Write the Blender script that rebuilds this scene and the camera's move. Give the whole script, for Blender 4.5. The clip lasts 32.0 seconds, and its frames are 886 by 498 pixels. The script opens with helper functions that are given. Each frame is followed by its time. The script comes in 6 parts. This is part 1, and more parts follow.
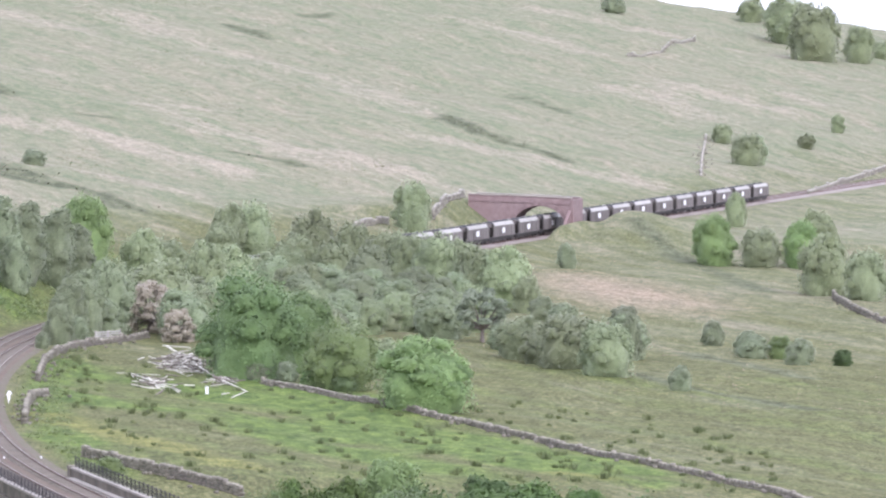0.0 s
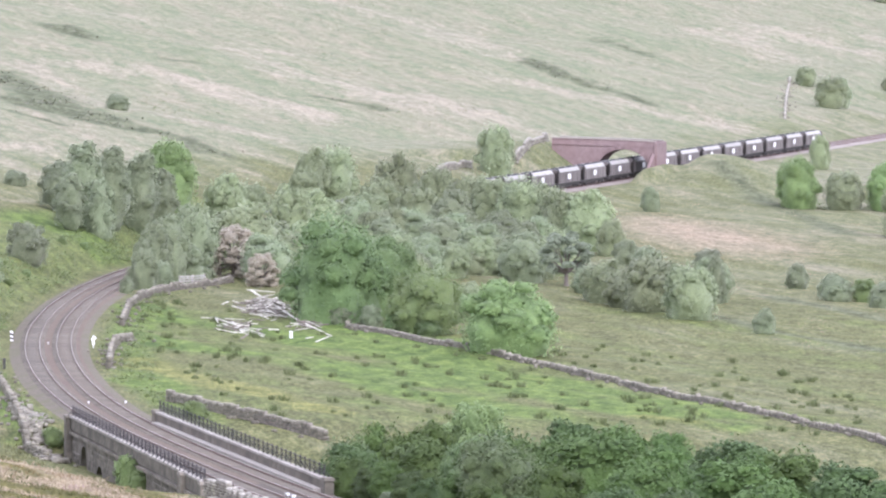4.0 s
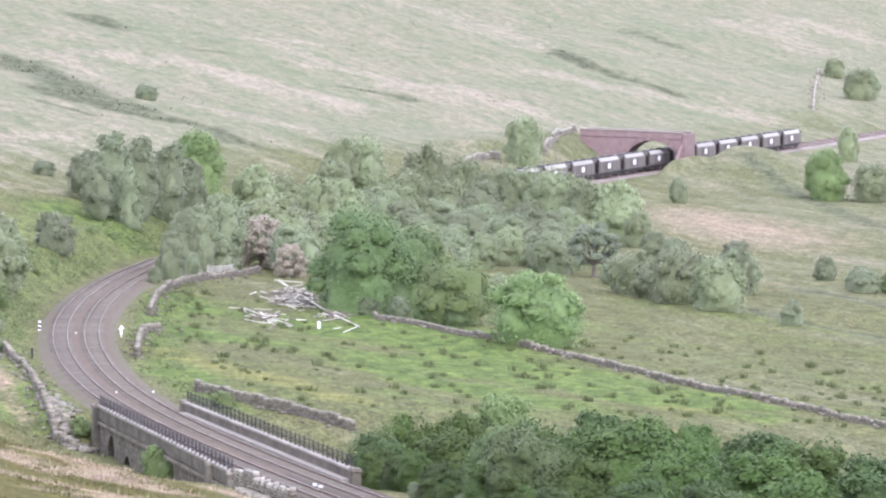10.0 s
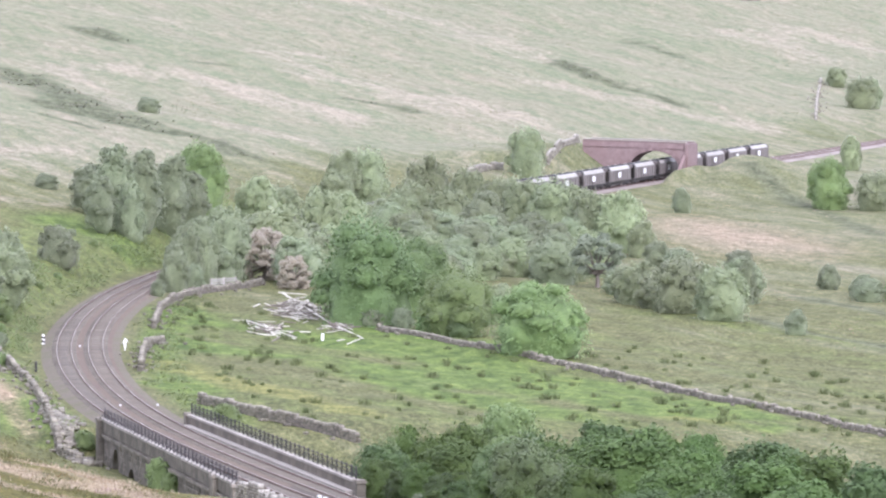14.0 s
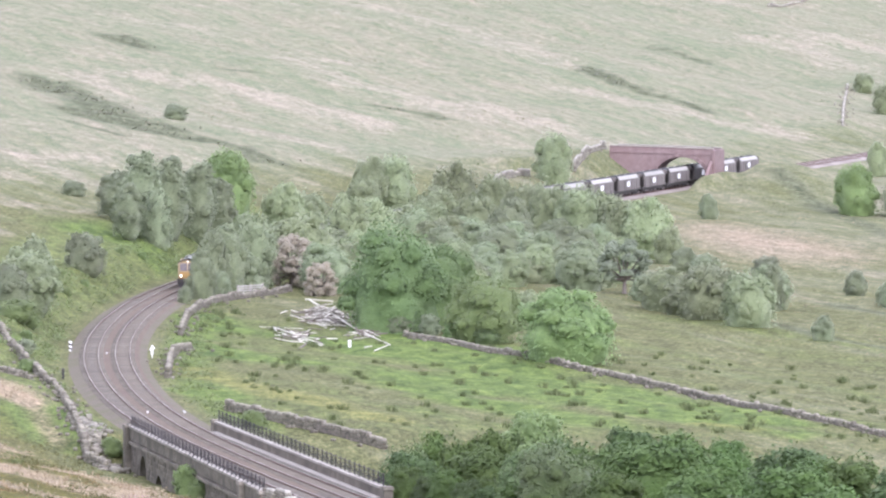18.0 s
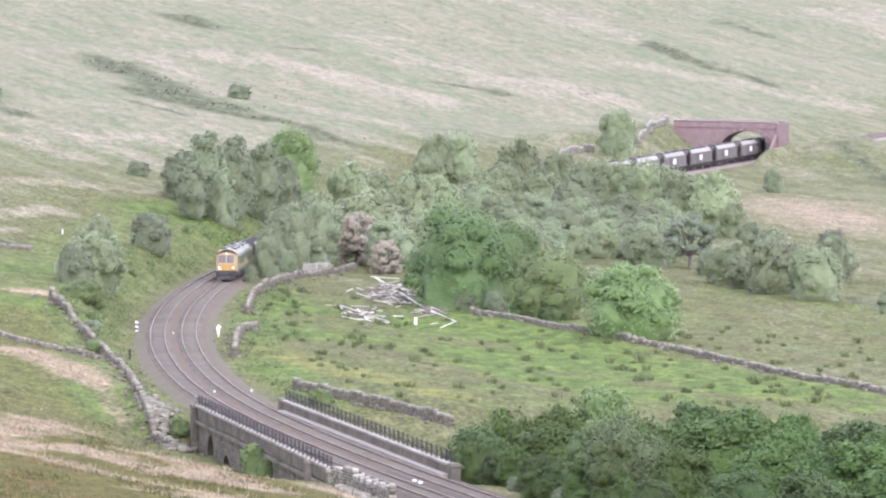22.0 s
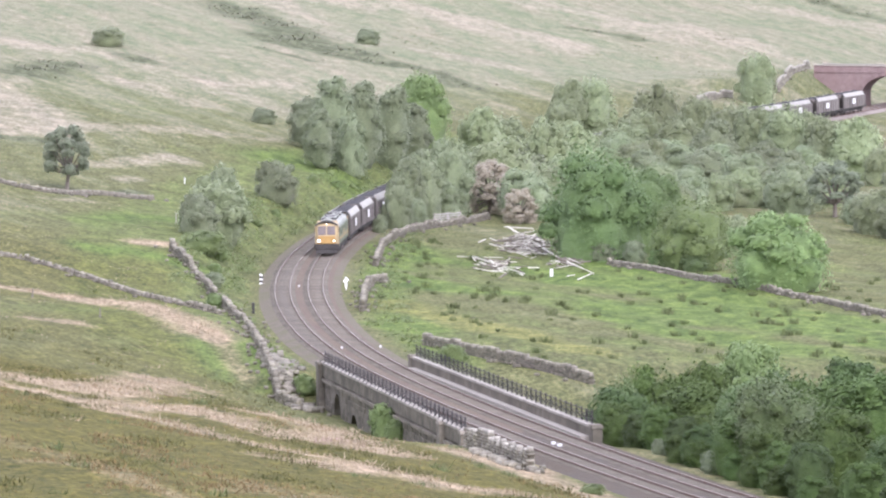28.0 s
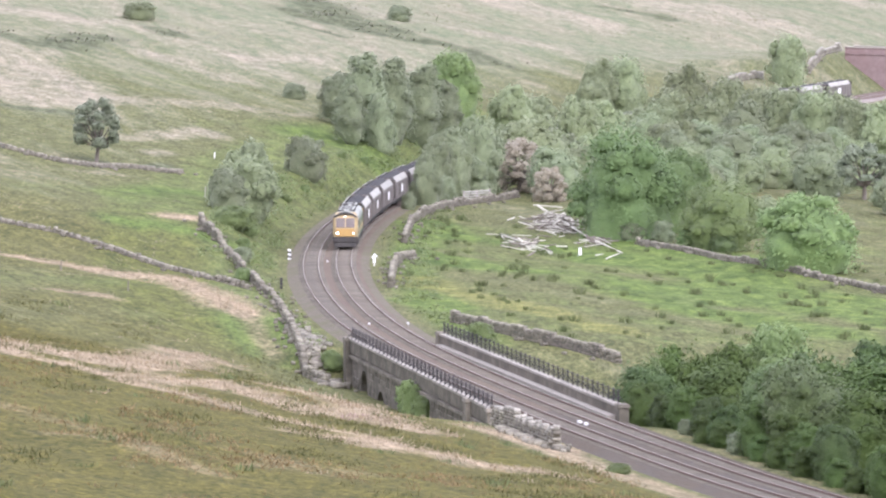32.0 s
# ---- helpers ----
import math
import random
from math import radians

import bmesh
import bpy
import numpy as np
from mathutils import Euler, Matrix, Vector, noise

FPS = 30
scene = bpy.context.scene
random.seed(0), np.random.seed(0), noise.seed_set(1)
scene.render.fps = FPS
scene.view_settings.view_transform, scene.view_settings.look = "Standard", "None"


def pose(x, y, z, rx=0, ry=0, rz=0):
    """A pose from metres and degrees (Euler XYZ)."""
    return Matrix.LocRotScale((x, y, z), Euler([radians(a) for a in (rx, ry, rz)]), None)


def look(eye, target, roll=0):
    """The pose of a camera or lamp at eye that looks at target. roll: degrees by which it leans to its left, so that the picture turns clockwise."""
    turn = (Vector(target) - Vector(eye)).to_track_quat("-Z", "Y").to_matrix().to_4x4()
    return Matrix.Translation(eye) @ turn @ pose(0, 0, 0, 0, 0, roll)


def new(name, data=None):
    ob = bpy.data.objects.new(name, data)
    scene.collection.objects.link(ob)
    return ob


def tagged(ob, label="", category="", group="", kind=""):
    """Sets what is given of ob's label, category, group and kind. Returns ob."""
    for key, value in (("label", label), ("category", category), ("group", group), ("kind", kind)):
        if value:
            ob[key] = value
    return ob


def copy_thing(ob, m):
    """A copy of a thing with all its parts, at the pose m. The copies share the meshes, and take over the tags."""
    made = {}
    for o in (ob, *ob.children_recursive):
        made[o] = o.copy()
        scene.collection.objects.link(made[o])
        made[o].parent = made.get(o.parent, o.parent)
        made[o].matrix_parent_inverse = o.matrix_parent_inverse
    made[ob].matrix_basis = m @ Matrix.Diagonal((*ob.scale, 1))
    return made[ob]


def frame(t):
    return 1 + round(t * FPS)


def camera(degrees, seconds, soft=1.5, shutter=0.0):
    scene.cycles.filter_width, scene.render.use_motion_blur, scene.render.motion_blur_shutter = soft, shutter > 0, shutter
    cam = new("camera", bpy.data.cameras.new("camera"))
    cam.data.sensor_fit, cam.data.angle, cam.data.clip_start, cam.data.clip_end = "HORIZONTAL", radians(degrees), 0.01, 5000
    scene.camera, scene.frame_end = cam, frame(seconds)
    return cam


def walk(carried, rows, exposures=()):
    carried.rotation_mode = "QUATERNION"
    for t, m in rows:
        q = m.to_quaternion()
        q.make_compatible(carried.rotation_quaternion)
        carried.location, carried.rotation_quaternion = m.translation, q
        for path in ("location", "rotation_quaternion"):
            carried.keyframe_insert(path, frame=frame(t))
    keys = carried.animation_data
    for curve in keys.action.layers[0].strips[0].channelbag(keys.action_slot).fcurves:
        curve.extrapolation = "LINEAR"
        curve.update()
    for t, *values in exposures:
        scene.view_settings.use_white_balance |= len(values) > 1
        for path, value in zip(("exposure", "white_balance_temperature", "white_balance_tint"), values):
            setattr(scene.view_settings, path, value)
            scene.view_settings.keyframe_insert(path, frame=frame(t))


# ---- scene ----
import itertools

# ---- camera: it stands on the fell side and pans; late on it goes a little closer ----
cam = camera(8.54, 32.0, soft=2.2)


def aim(y, z, yaw, pitch, roll):
    return pose(0, y, z, 0, 0, -yaw) @ pose(0, 0, 0, 90 + pitch) @ pose(0, 0, 0, 0, 0, roll)


# seconds, then the eye's y and z, then yaw, pitch and roll in degrees
PATH = [
    (0.0, 0.0, 40.5, 3.544, -2.256, 0.485), (0.5, 0.0, 40.5, 3.519, -2.265, 0.331), (1.0, 0.0, 40.5, 3.189, -2.306, 0.261), (1.5, 0.0, 40.5, 2.948, -2.37, 0.261),
    (2.0, 0.0, 40.5, 2.873, -2.433, 0.086), (2.5, 0.0, 40.5, 2.821, -2.517, -0.067), (3.0, 0.0, 40.5, 2.814, -2.567, 0.079), (3.5, 0.0, 40.5, 2.802, -2.703, 0.178),
    (4.0, 0.0, 40.5, 2.738, -2.804, 0.301), (4.5, 0.0, 40.5, 2.738, -2.856, 0.439), (6.5, 0.0, 40.5, 2.651, -2.831, 0.306), (7.0, 0.0, 40.5, 2.593, -2.853, 0.206),
    (7.5, 0.0, 40.5, 2.523, -2.849, 0.109), (8.0, 0.0, 40.5, 2.521, -2.851, 0.301), (8.5, 0.0, 40.5, 2.521, -2.854, 0.435), (9.0, 0.0, 40.5, 2.498, -2.87, 0.268),
    (9.5, 0.0, 40.5, 2.482, -2.887, 0.437), (10.0, 0.0, 40.5, 2.468, -2.894, 0.452), (10.5, 0.0, 40.5, 2.465, -2.852, 0.52), (11.0, 0.0, 40.5, 2.483, -2.818, 0.514),
    (11.5, 0.0, 40.5, 2.472, -2.809, 0.459), (12.0, 0.0, 40.5, 2.494, -2.81, 0.53), (12.5, 0.0, 40.5, 2.503, -2.812, 0.532), (13.0, 0.0, 40.5, 2.478, -2.806, 0.368),
    (13.5, 0.0, 40.5, 2.444, -2.8, 0.294), (14.0, 0.0, 40.5, 2.436, -2.786, 0.119), (14.5, 0.0, 40.5, 2.38, -2.781, 0.03), (15.0, 0.0, 40.5, 2.342, -2.791, 0.061),
    (15.5, 0.0, 40.5, 2.292, -2.802, -0.01), (17.5, 0.0, 40.5, 2.196, -2.752, 0.173), (18.0, 0.0, 40.5, 2.176, -2.723, 0.034), (18.5, 0.0, 40.5, 2.151, -2.699, -0.01),
    (19.0, 0.0, 40.5, 2.128, -2.697, 0.03), (19.5, 0.0, 40.5, 2.087, -2.682, -0.153), (20.0, 0.0, 40.5, 2.024, -2.694, -0.087), (20.5, 0.0, 40.5, 1.918, -2.736, -0.329),
    (21.0, 0.0, 40.5, 1.792, -2.768, -0.388), (21.5, 0.0, 40.5, 1.668, -2.83, -0.536), (22.0, 0.0, 40.5, 1.544, -2.945, -0.583), (22.5, 0.0, 40.5, 1.403, -3.004, -0.581),
    (23.0, 0.0, 40.5, 1.269, -3.017, -0.55), (23.5, 0.0, 40.5, 1.154, -3.002, -0.394), (24.0, 0.0, 40.5, 1.021, -2.992, -0.255), (24.5, 2.12, 40.38, 0.86, -2.965, -0.244),
    (25.0, 11.91, 39.82, 0.296, -3.038, -0.349), (25.5, 23.81, 39.14, 0.016, -3.202, -0.953), (27.5, 26.46, 38.99, 0.291, -3.256, -0.701), (28.0, 26.46, 38.99, 0.279, -3.41, -0.8),
    (28.5, 26.46, 38.99, 0.252, -3.524, -0.556), (29.0, 26.46, 38.99, 0.167, -3.519, -0.205), (29.5, 26.46, 38.99, 0.049, -3.55, -0.056), (30.0, 26.46, 38.99, -0.085, -3.57, -0.11),
    (30.5, 26.46, 38.99, -0.162, -3.557, -0.017), (31.0, 26.46, 38.99, -0.193, -3.57, -0.115), (31.5, 26.46, 38.99, -0.099, -3.595, -0.091), (32.0, 26.46, 38.99, -0.0, -3.627, -0.106),
]
walk(cam, [(t, aim(*row)) for t, *row in PATH], exposures=[(0.0, 1.01, 5670.0, 25.5), (3.0, 1.18, 5670.0, 26.0), (23.0, 1.20, 5730.0, 26.5), (27.0, 1.16, 5800.0, 26.0), (32.0, 1.13, 5850.0, 25.5)])
# ---- overcast light ----
world = bpy.data.worlds.new("overcast_sky")
scene.world = world
world.use_nodes = True
_n, _l = world.node_tree.nodes, world.node_tree.links
sky = _n.new("ShaderNodeTexSky")
sky.sky_type, sky.sun_disc = "NISHITA", False
sky.sun_elevation, sky.sun_rotation = radians(39), radians(159)
sky.air_density, sky.dust_density, sky.ozone_density = 1.0, 4.0, 1.0
_mix = _n.new("ShaderNodeMix")
_mix.data_type = "RGBA"
_mix.inputs["Factor"].default_value = 0.75
_mix.inputs["B"].default_value = (11.5, 11.7, 11.9, 1)
_l.new(sky.outputs["Color"], _mix.inputs["A"])
_l.new(_mix.outputs["Result"], _n["Background"].inputs["Color"])
_n["Background"].inputs["Strength"].default_value = 0.105
sun = new("sun", bpy.data.lights.new("sun", "SUN"))
sun.data.energy, sun.data.angle, sun.data.color = 1.5, radians(40), (1.0, 0.97, 0.92)
sun.matrix_world = look((55, -145, 125), (0, 0, 0))
# ---- materials ----
def node(m, kind, **values):
    n = m.node_tree.nodes.new(kind)
    for key, value in values.items():
        n.inputs[key.replace("_", " ")].default_value = value
    return n


def mat(name, a, b=None, rough=0.8, scale=3.0, metal=0.0, relief=0.0, c=None, big=0.25, island=0.0, glow=0.0, coords="Object", random_tint=0.0, spec=0.3, stretch=(1, 1, 1)):
    """Two colours mixed by fine noise, a third by broad stains; relief is a bump from the fine noise."""
    m = bpy.data.materials.new(name)
    m.use_nodes = True
    nodes, links = m.node_tree.nodes, m.node_tree.links
    p = nodes["Principled BSDF"]
    p.inputs["Roughness"].default_value, p.inputs["Metallic"].default_value = rough, metal
    p.inputs["Specular IOR Level"].default_value = spec
    b = b or tuple(v * 0.75 for v in a)
    c = c or tuple(v * 0.85 for v in b)
    tc = nodes.new("ShaderNodeTexCoord")
    mp = nodes.new("ShaderNodeMapping")
    mp.inputs["Scale"].default_value = stretch
    links.new(tc.outputs[coords], mp.inputs["Vector"])
    fine = node(m, "ShaderNodeTexNoise", Scale=scale, Detail=6.0, Roughness=0.65)
    broad = node(m, "ShaderNodeTexNoise", Scale=scale * big, Detail=3.0)
    for n in (fine, broad):
        links.new(mp.outputs["Vector"], n.inputs["Vector"])
    ramp = nodes.new("ShaderNodeValToRGB")
    ramp.color_ramp.elements[0].position, ramp.color_ramp.elements[1].position = 0.36, 0.64
    ramp.color_ramp.elements[0].color, ramp.color_ramp.elements[1].color = (*a, 1), (*b, 1)
    links.new(fine.outputs["Fac"], ramp.inputs["Fac"])
    stain = nodes.new("ShaderNodeMix")
    stain.data_type = "RGBA"
    stain.inputs["B"].default_value = (*c, 1)
    clip = nodes.new("ShaderNodeMapRange")
    clip.inputs["From Min"].default_value, clip.inputs["From Max"].default_value, clip.inputs["To Max"].default_value = 0.42, 0.68, 0.8
    links.new(broad.outputs["Fac"], clip.inputs["Value"])
    links.new(clip.outputs["Result"], stain.inputs["Factor"])
    links.new(ramp.outputs["Color"], stain.inputs["A"])
    out = stain.outputs["Result"]
    for amount, source, socket in ((island, "ShaderNodeNewGeometry", "Random Per Island"), (random_tint, "ShaderNodeObjectInfo", "Random")):
        if amount:
            src = nodes.new(source)
            rng = nodes.new("ShaderNodeMapRange")
            rng.inputs["To Min"].default_value, rng.inputs["To Max"].default_value = 1 - amount, 1 + amount
            links.new(src.outputs[socket], rng.inputs["Value"])
            hsv = nodes.new("ShaderNodeHueSaturation")
            links.new(rng.outputs["Result"], hsv.inputs["Value"])
            links.new(out, hsv.inputs["Color"])
            out = hsv.outputs["Color"]
    links.new(out, p.inputs["Base Color"])
    if relief:
        bp = node(m, "ShaderNodeBump", Strength=0.6, Distance=relief)
        links.new(fine.outputs["Fac"], bp.inputs["Height"])
        links.new(bp.outputs["Normal"], p.inputs["Normal"])
    if glow:
        p.inputs["Emission Color"].default_value = (*a, 1)
        p.inputs["Emission Strength"].default_value = glow
    return m


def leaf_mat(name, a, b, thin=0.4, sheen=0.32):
    m = mat(name, a, b, rough=0.8, scale=0.7, island=0.14, random_tint=0.2, spec=0.1)
    nodes, links = m.node_tree.nodes, m.node_tree.links
    p = nodes["Principled BSDF"]
    hue = nodes.new("ShaderNodeHueSaturation")
    vary = nodes.new("ShaderNodeMapRange")
    vary.inputs["To Min"].default_value, vary.inputs["To Max"].default_value = 0.482, 0.505
    links.new(nodes.new("ShaderNodeObjectInfo").outputs["Random"], vary.inputs["Value"])
    links.new(vary.outputs["Result"], hue.inputs["Hue"])
    links.new(p.inputs["Base Color"].links[0].from_socket, hue.inputs["Color"])
    links.new(hue.outputs["Color"], p.inputs["Base Color"])
    # pale sheen stands in for distance haze; nearer kinds get less of it
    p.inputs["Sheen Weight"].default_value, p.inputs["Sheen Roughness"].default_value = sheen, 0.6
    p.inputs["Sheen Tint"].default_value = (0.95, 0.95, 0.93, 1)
    tc = nodes.new("ShaderNodeTexCoord")
    leafy = node(m, "ShaderNodeTexNoise", Scale=3.2, Detail=4.0, Roughness=0.7)
    links.new(tc.outputs["Object"], leafy.inputs["Vector"])
    bp = node(m, "ShaderNodeBump", Strength=0.6, Distance=0.3)
    links.new(leafy.outputs["Fac"], bp.inputs["Height"])
    links.new(bp.outputs["Normal"], p.inputs["Normal"])
    tr = nodes.new("ShaderNodeBsdfTranslucent")
    links.new(p.inputs["Base Color"].links[0].from_socket, tr.inputs["Color"])
    mx = nodes.new("ShaderNodeMixShader")
    mx.inputs["Fac"].default_value = thin
    links.new(p.outputs["BSDF"], mx.inputs[1])
    links.new(tr.outputs["BSDF"], mx.inputs[2])
    links.new(mx.outputs["Shader"], nodes["Material Output"].inputs["Surface"])
    return m


LEAF = {
    "ash": leaf_mat("ash_leaves", (0.182, 0.273, 0.105), (0.245, 0.350, 0.130), sheen=0.22),
    # oak, willow, sallow, alder and hawthorn: distance haze is in these pale greys
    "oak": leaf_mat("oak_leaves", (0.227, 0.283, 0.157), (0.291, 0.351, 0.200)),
    # dark, maple and elm: darker tones for nearer trees, no haze mixed in
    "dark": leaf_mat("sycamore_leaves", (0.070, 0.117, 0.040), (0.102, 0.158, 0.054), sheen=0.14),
    "will": leaf_mat("hazy_willow_leaves", (0.243, 0.297, 0.158), (0.312, 0.369, 0.196)),
    "sallow": leaf_mat("hazy_sallow_leaves", (0.221, 0.269, 0.144), (0.286, 0.337, 0.182)),
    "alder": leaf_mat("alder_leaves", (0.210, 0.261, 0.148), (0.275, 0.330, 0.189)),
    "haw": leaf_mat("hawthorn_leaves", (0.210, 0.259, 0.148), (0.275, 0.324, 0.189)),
    "maple": leaf_mat("maple_leaves", (0.120, 0.184, 0.072), (0.166, 0.243, 0.093), sheen=0.22),
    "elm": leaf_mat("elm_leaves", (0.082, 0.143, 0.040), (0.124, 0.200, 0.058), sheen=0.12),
    "lone": leaf_mat("thin_oak_leaves", (0.190, 0.232, 0.149), (0.247, 0.288, 0.186)),
    # the brown is lightened towards grey tan to look hazy
    "dead": leaf_mat("hazy_brown_leaves", (0.49, 0.46, 0.335), (0.59, 0.55, 0.41)),
    "fern": leaf_mat("fern_leaves", (0.152, 0.211, 0.079), (0.204, 0.270, 0.104), sheen=0.2),
}
BARK = mat("bark", (0.13, 0.11, 0.09), (0.20, 0.18, 0.15), scale=6, relief=0.03, stretch=(1, 1, 0.2))
BALLAST = mat("ballast_stone", (0.090, 0.070, 0.048), (0.156, 0.122, 0.088), rough=0.95, scale=9, relief=0.06, c=(0.105, 0.076, 0.06), big=0.02)
BALLAST_DARK = mat("grimy_ballast", (0.051, 0.043, 0.037), (0.092, 0.077, 0.066), rough=0.95, scale=9, relief=0.06, c=(0.10, 0.08, 0.066), big=0.02)
# ballast copy for the far line, lightened to carry distance haze
BALLAST_HAZED = mat("hazed_ballast", (0.20, 0.172, 0.15), (0.29, 0.252, 0.222), rough=0.95, scale=6, relief=0.05, c=(0.17, 0.14, 0.12), big=0.03)
# copy of the ballast, darker and browner for the near track
BALLAST_BROWN = mat("near_brown_ballast", (0.062, 0.050, 0.036), (0.108, 0.088, 0.065), rough=0.95, scale=9, relief=0.06, c=(0.075, 0.066, 0.056), big=0.02)
CESS = mat("cess_gravel", (0.086, 0.074, 0.053), (0.151, 0.130, 0.095), rough=0.95, scale=5, relief=0.05, c=(0.098, 0.094, 0.048), big=0.06)
RAIL_SIDE = mat("rusty_rail", (0.075, 0.05, 0.038), (0.12, 0.08, 0.06), rough=0.75, scale=4, metal=0.2)
RAIL_TOP = mat("worn_rail_top", (0.46, 0.42, 0.35), (0.36, 0.325, 0.265), rough=0.5, scale=2, metal=0.35)
SLEEPER = mat("sleeper", (0.11, 0.098, 0.078), (0.175, 0.158, 0.128), rough=0.9, scale=4, island=0.2)
STONE = mat("gritstone", (0.128, 0.12, 0.09), (0.20, 0.187, 0.143), rough=0.92, scale=2.2, relief=0.03, c=(0.15, 0.135, 0.115), big=0.2, island=0.28)
STONE_LIGHT = mat("grey_walling", (0.19, 0.179, 0.138), (0.29, 0.274, 0.214), rough=0.92, scale=3, relief=0.03, c=(0.17, 0.155, 0.13), island=0.35)
# paler stone for wall copings and one gatepost
STONE_PALE = mat("pale_stone", (0.29, 0.277, 0.235), (0.39, 0.375, 0.323), rough=0.92, scale=3, relief=0.03, c=(0.26, 0.25, 0.21), island=0.3)
ASHLAR = mat("viaduct_masonry", (0.125, 0.112, 0.088), (0.22, 0.198, 0.156), rough=0.92, scale=1.4, relief=0.05, c=(0.085, 0.08, 0.06), big=0.3, random_tint=0.22)
# darker masonry copy: shade on the parapet's inner face is in its colour
ASHLAR_SHADED = mat("shaded_masonry", (0.12, 0.105, 0.083), (0.20, 0.178, 0.14), rough=0.92, scale=1.4, relief=0.04, c=(0.075, 0.068, 0.053), big=0.25)
COPING = mat("coping_stone", (0.28, 0.26, 0.22), (0.365, 0.34, 0.293), rough=0.9, scale=2, relief=0.02, c=(0.28, 0.26, 0.22), random_tint=0.15)
RED_STONE = mat("red_sandstone", (0.165, 0.122, 0.116), (0.215, 0.162, 0.154), rough=0.92, scale=0.9, relief=0.03, c=(0.18, 0.125, 0.115), big=0.2, random_tint=0.16)
IRON = mat("dark_iron", (0.035, 0.034, 0.036), (0.06, 0.056, 0.055), rough=0.6, scale=5, metal=0.3)
TIMBER = mat("weathered_timber", (0.41, 0.395, 0.33), (0.60, 0.58, 0.50), rough=0.85, scale=3, relief=0.01, island=0.25, random_tint=0.2, stretch=(1, 0.15, 1))
GREY_WOOD = mat("grey_timber", (0.36, 0.34, 0.30), (0.48, 0.455, 0.41), rough=0.9, scale=4, relief=0.01, random_tint=0.2)
WHITE_PAINT = mat("white_paint", (0.80, 0.80, 0.78), (0.72, 0.72, 0.70), rough=0.5, scale=6)
YELLOW = mat("warning_yellow", (0.37, 0.285, 0.15), (0.31, 0.235, 0.125), rough=0.5, scale=3, c=(0.40, 0.30, 0.14), spec=0.5)
ORANGE = mat("nose_orange", (0.42, 0.265, 0.08), (0.34, 0.21, 0.07), rough=0.5, scale=3, c=(0.36, 0.22, 0.08), spec=0.5)
GREEN = mat("loco_green", (0.115, 0.14, 0.085), (0.145, 0.17, 0.105), rough=0.45, scale=2, c=(0.08, 0.10, 0.075), spec=0.5)
ROOF_GREY = mat("engine_roof", (0.27, 0.29, 0.25), (0.38, 0.39, 0.34), rough=0.6, scale=2, c=(0.17, 0.17, 0.15))
UNDER = mat("underframe_grime", (0.045, 0.042, 0.04), (0.075, 0.07, 0.065), rough=0.85, scale=4)
GLASS = mat("cab_glass", (0.10, 0.075, 0.062), (0.13, 0.10, 0.085), rough=0.1, scale=1, spec=0.9)
LAMP = mat("lit_lamp", (1.0, 0.97, 0.88), (1.0, 0.97, 0.88), rough=0.3, glow=2.2)
HOPPER = mat("hopper_grey", (0.135, 0.122, 0.112), (0.19, 0.172, 0.158), rough=0.7, scale=1.6, c=(0.085, 0.075, 0.07), random_tint=0.12, stretch=(1, 1, 0.3))
HOPPER_TOP = mat("hopper_hood", (0.27, 0.262, 0.23), (0.36, 0.35, 0.31), rough=0.6, scale=1.4, c=(0.30, 0.285, 0.26), random_tint=0.12)
COAL_DARK = mat("hopper_inside", (0.03, 0.03, 0.032), (0.05, 0.05, 0.05), rough=0.9, scale=3)
TAWNY = mat("tawny_grass", (0.26, 0.212, 0.14), (0.35, 0.292, 0.203), rough=0.9, scale=0.3, island=0.3)
HEATHER = mat("heather_sprigs", (0.12, 0.12, 0.085), (0.175, 0.17, 0.122), rough=0.9, scale=0.4, island=0.3)
RUSSET = mat("russet_grass", (0.135, 0.100, 0.042), (0.205, 0.150, 0.075), rough=0.9, scale=0.3, island=0.35)
SEDGE = mat("olive_sedge", (0.060, 0.064, 0.020), (0.105, 0.105, 0.036), rough=0.9, scale=0.3, island=0.35)
PINK = mat("willowherb_flowers", (0.36, 0.22, 0.25), (0.26, 0.22, 0.16), rough=0.9, scale=0.8, island=0.4)
RUSH = mat("rush_stems", (0.08, 0.105, 0.04), (0.125, 0.148, 0.062), rough=0.85, scale=0.4, island=0.35)


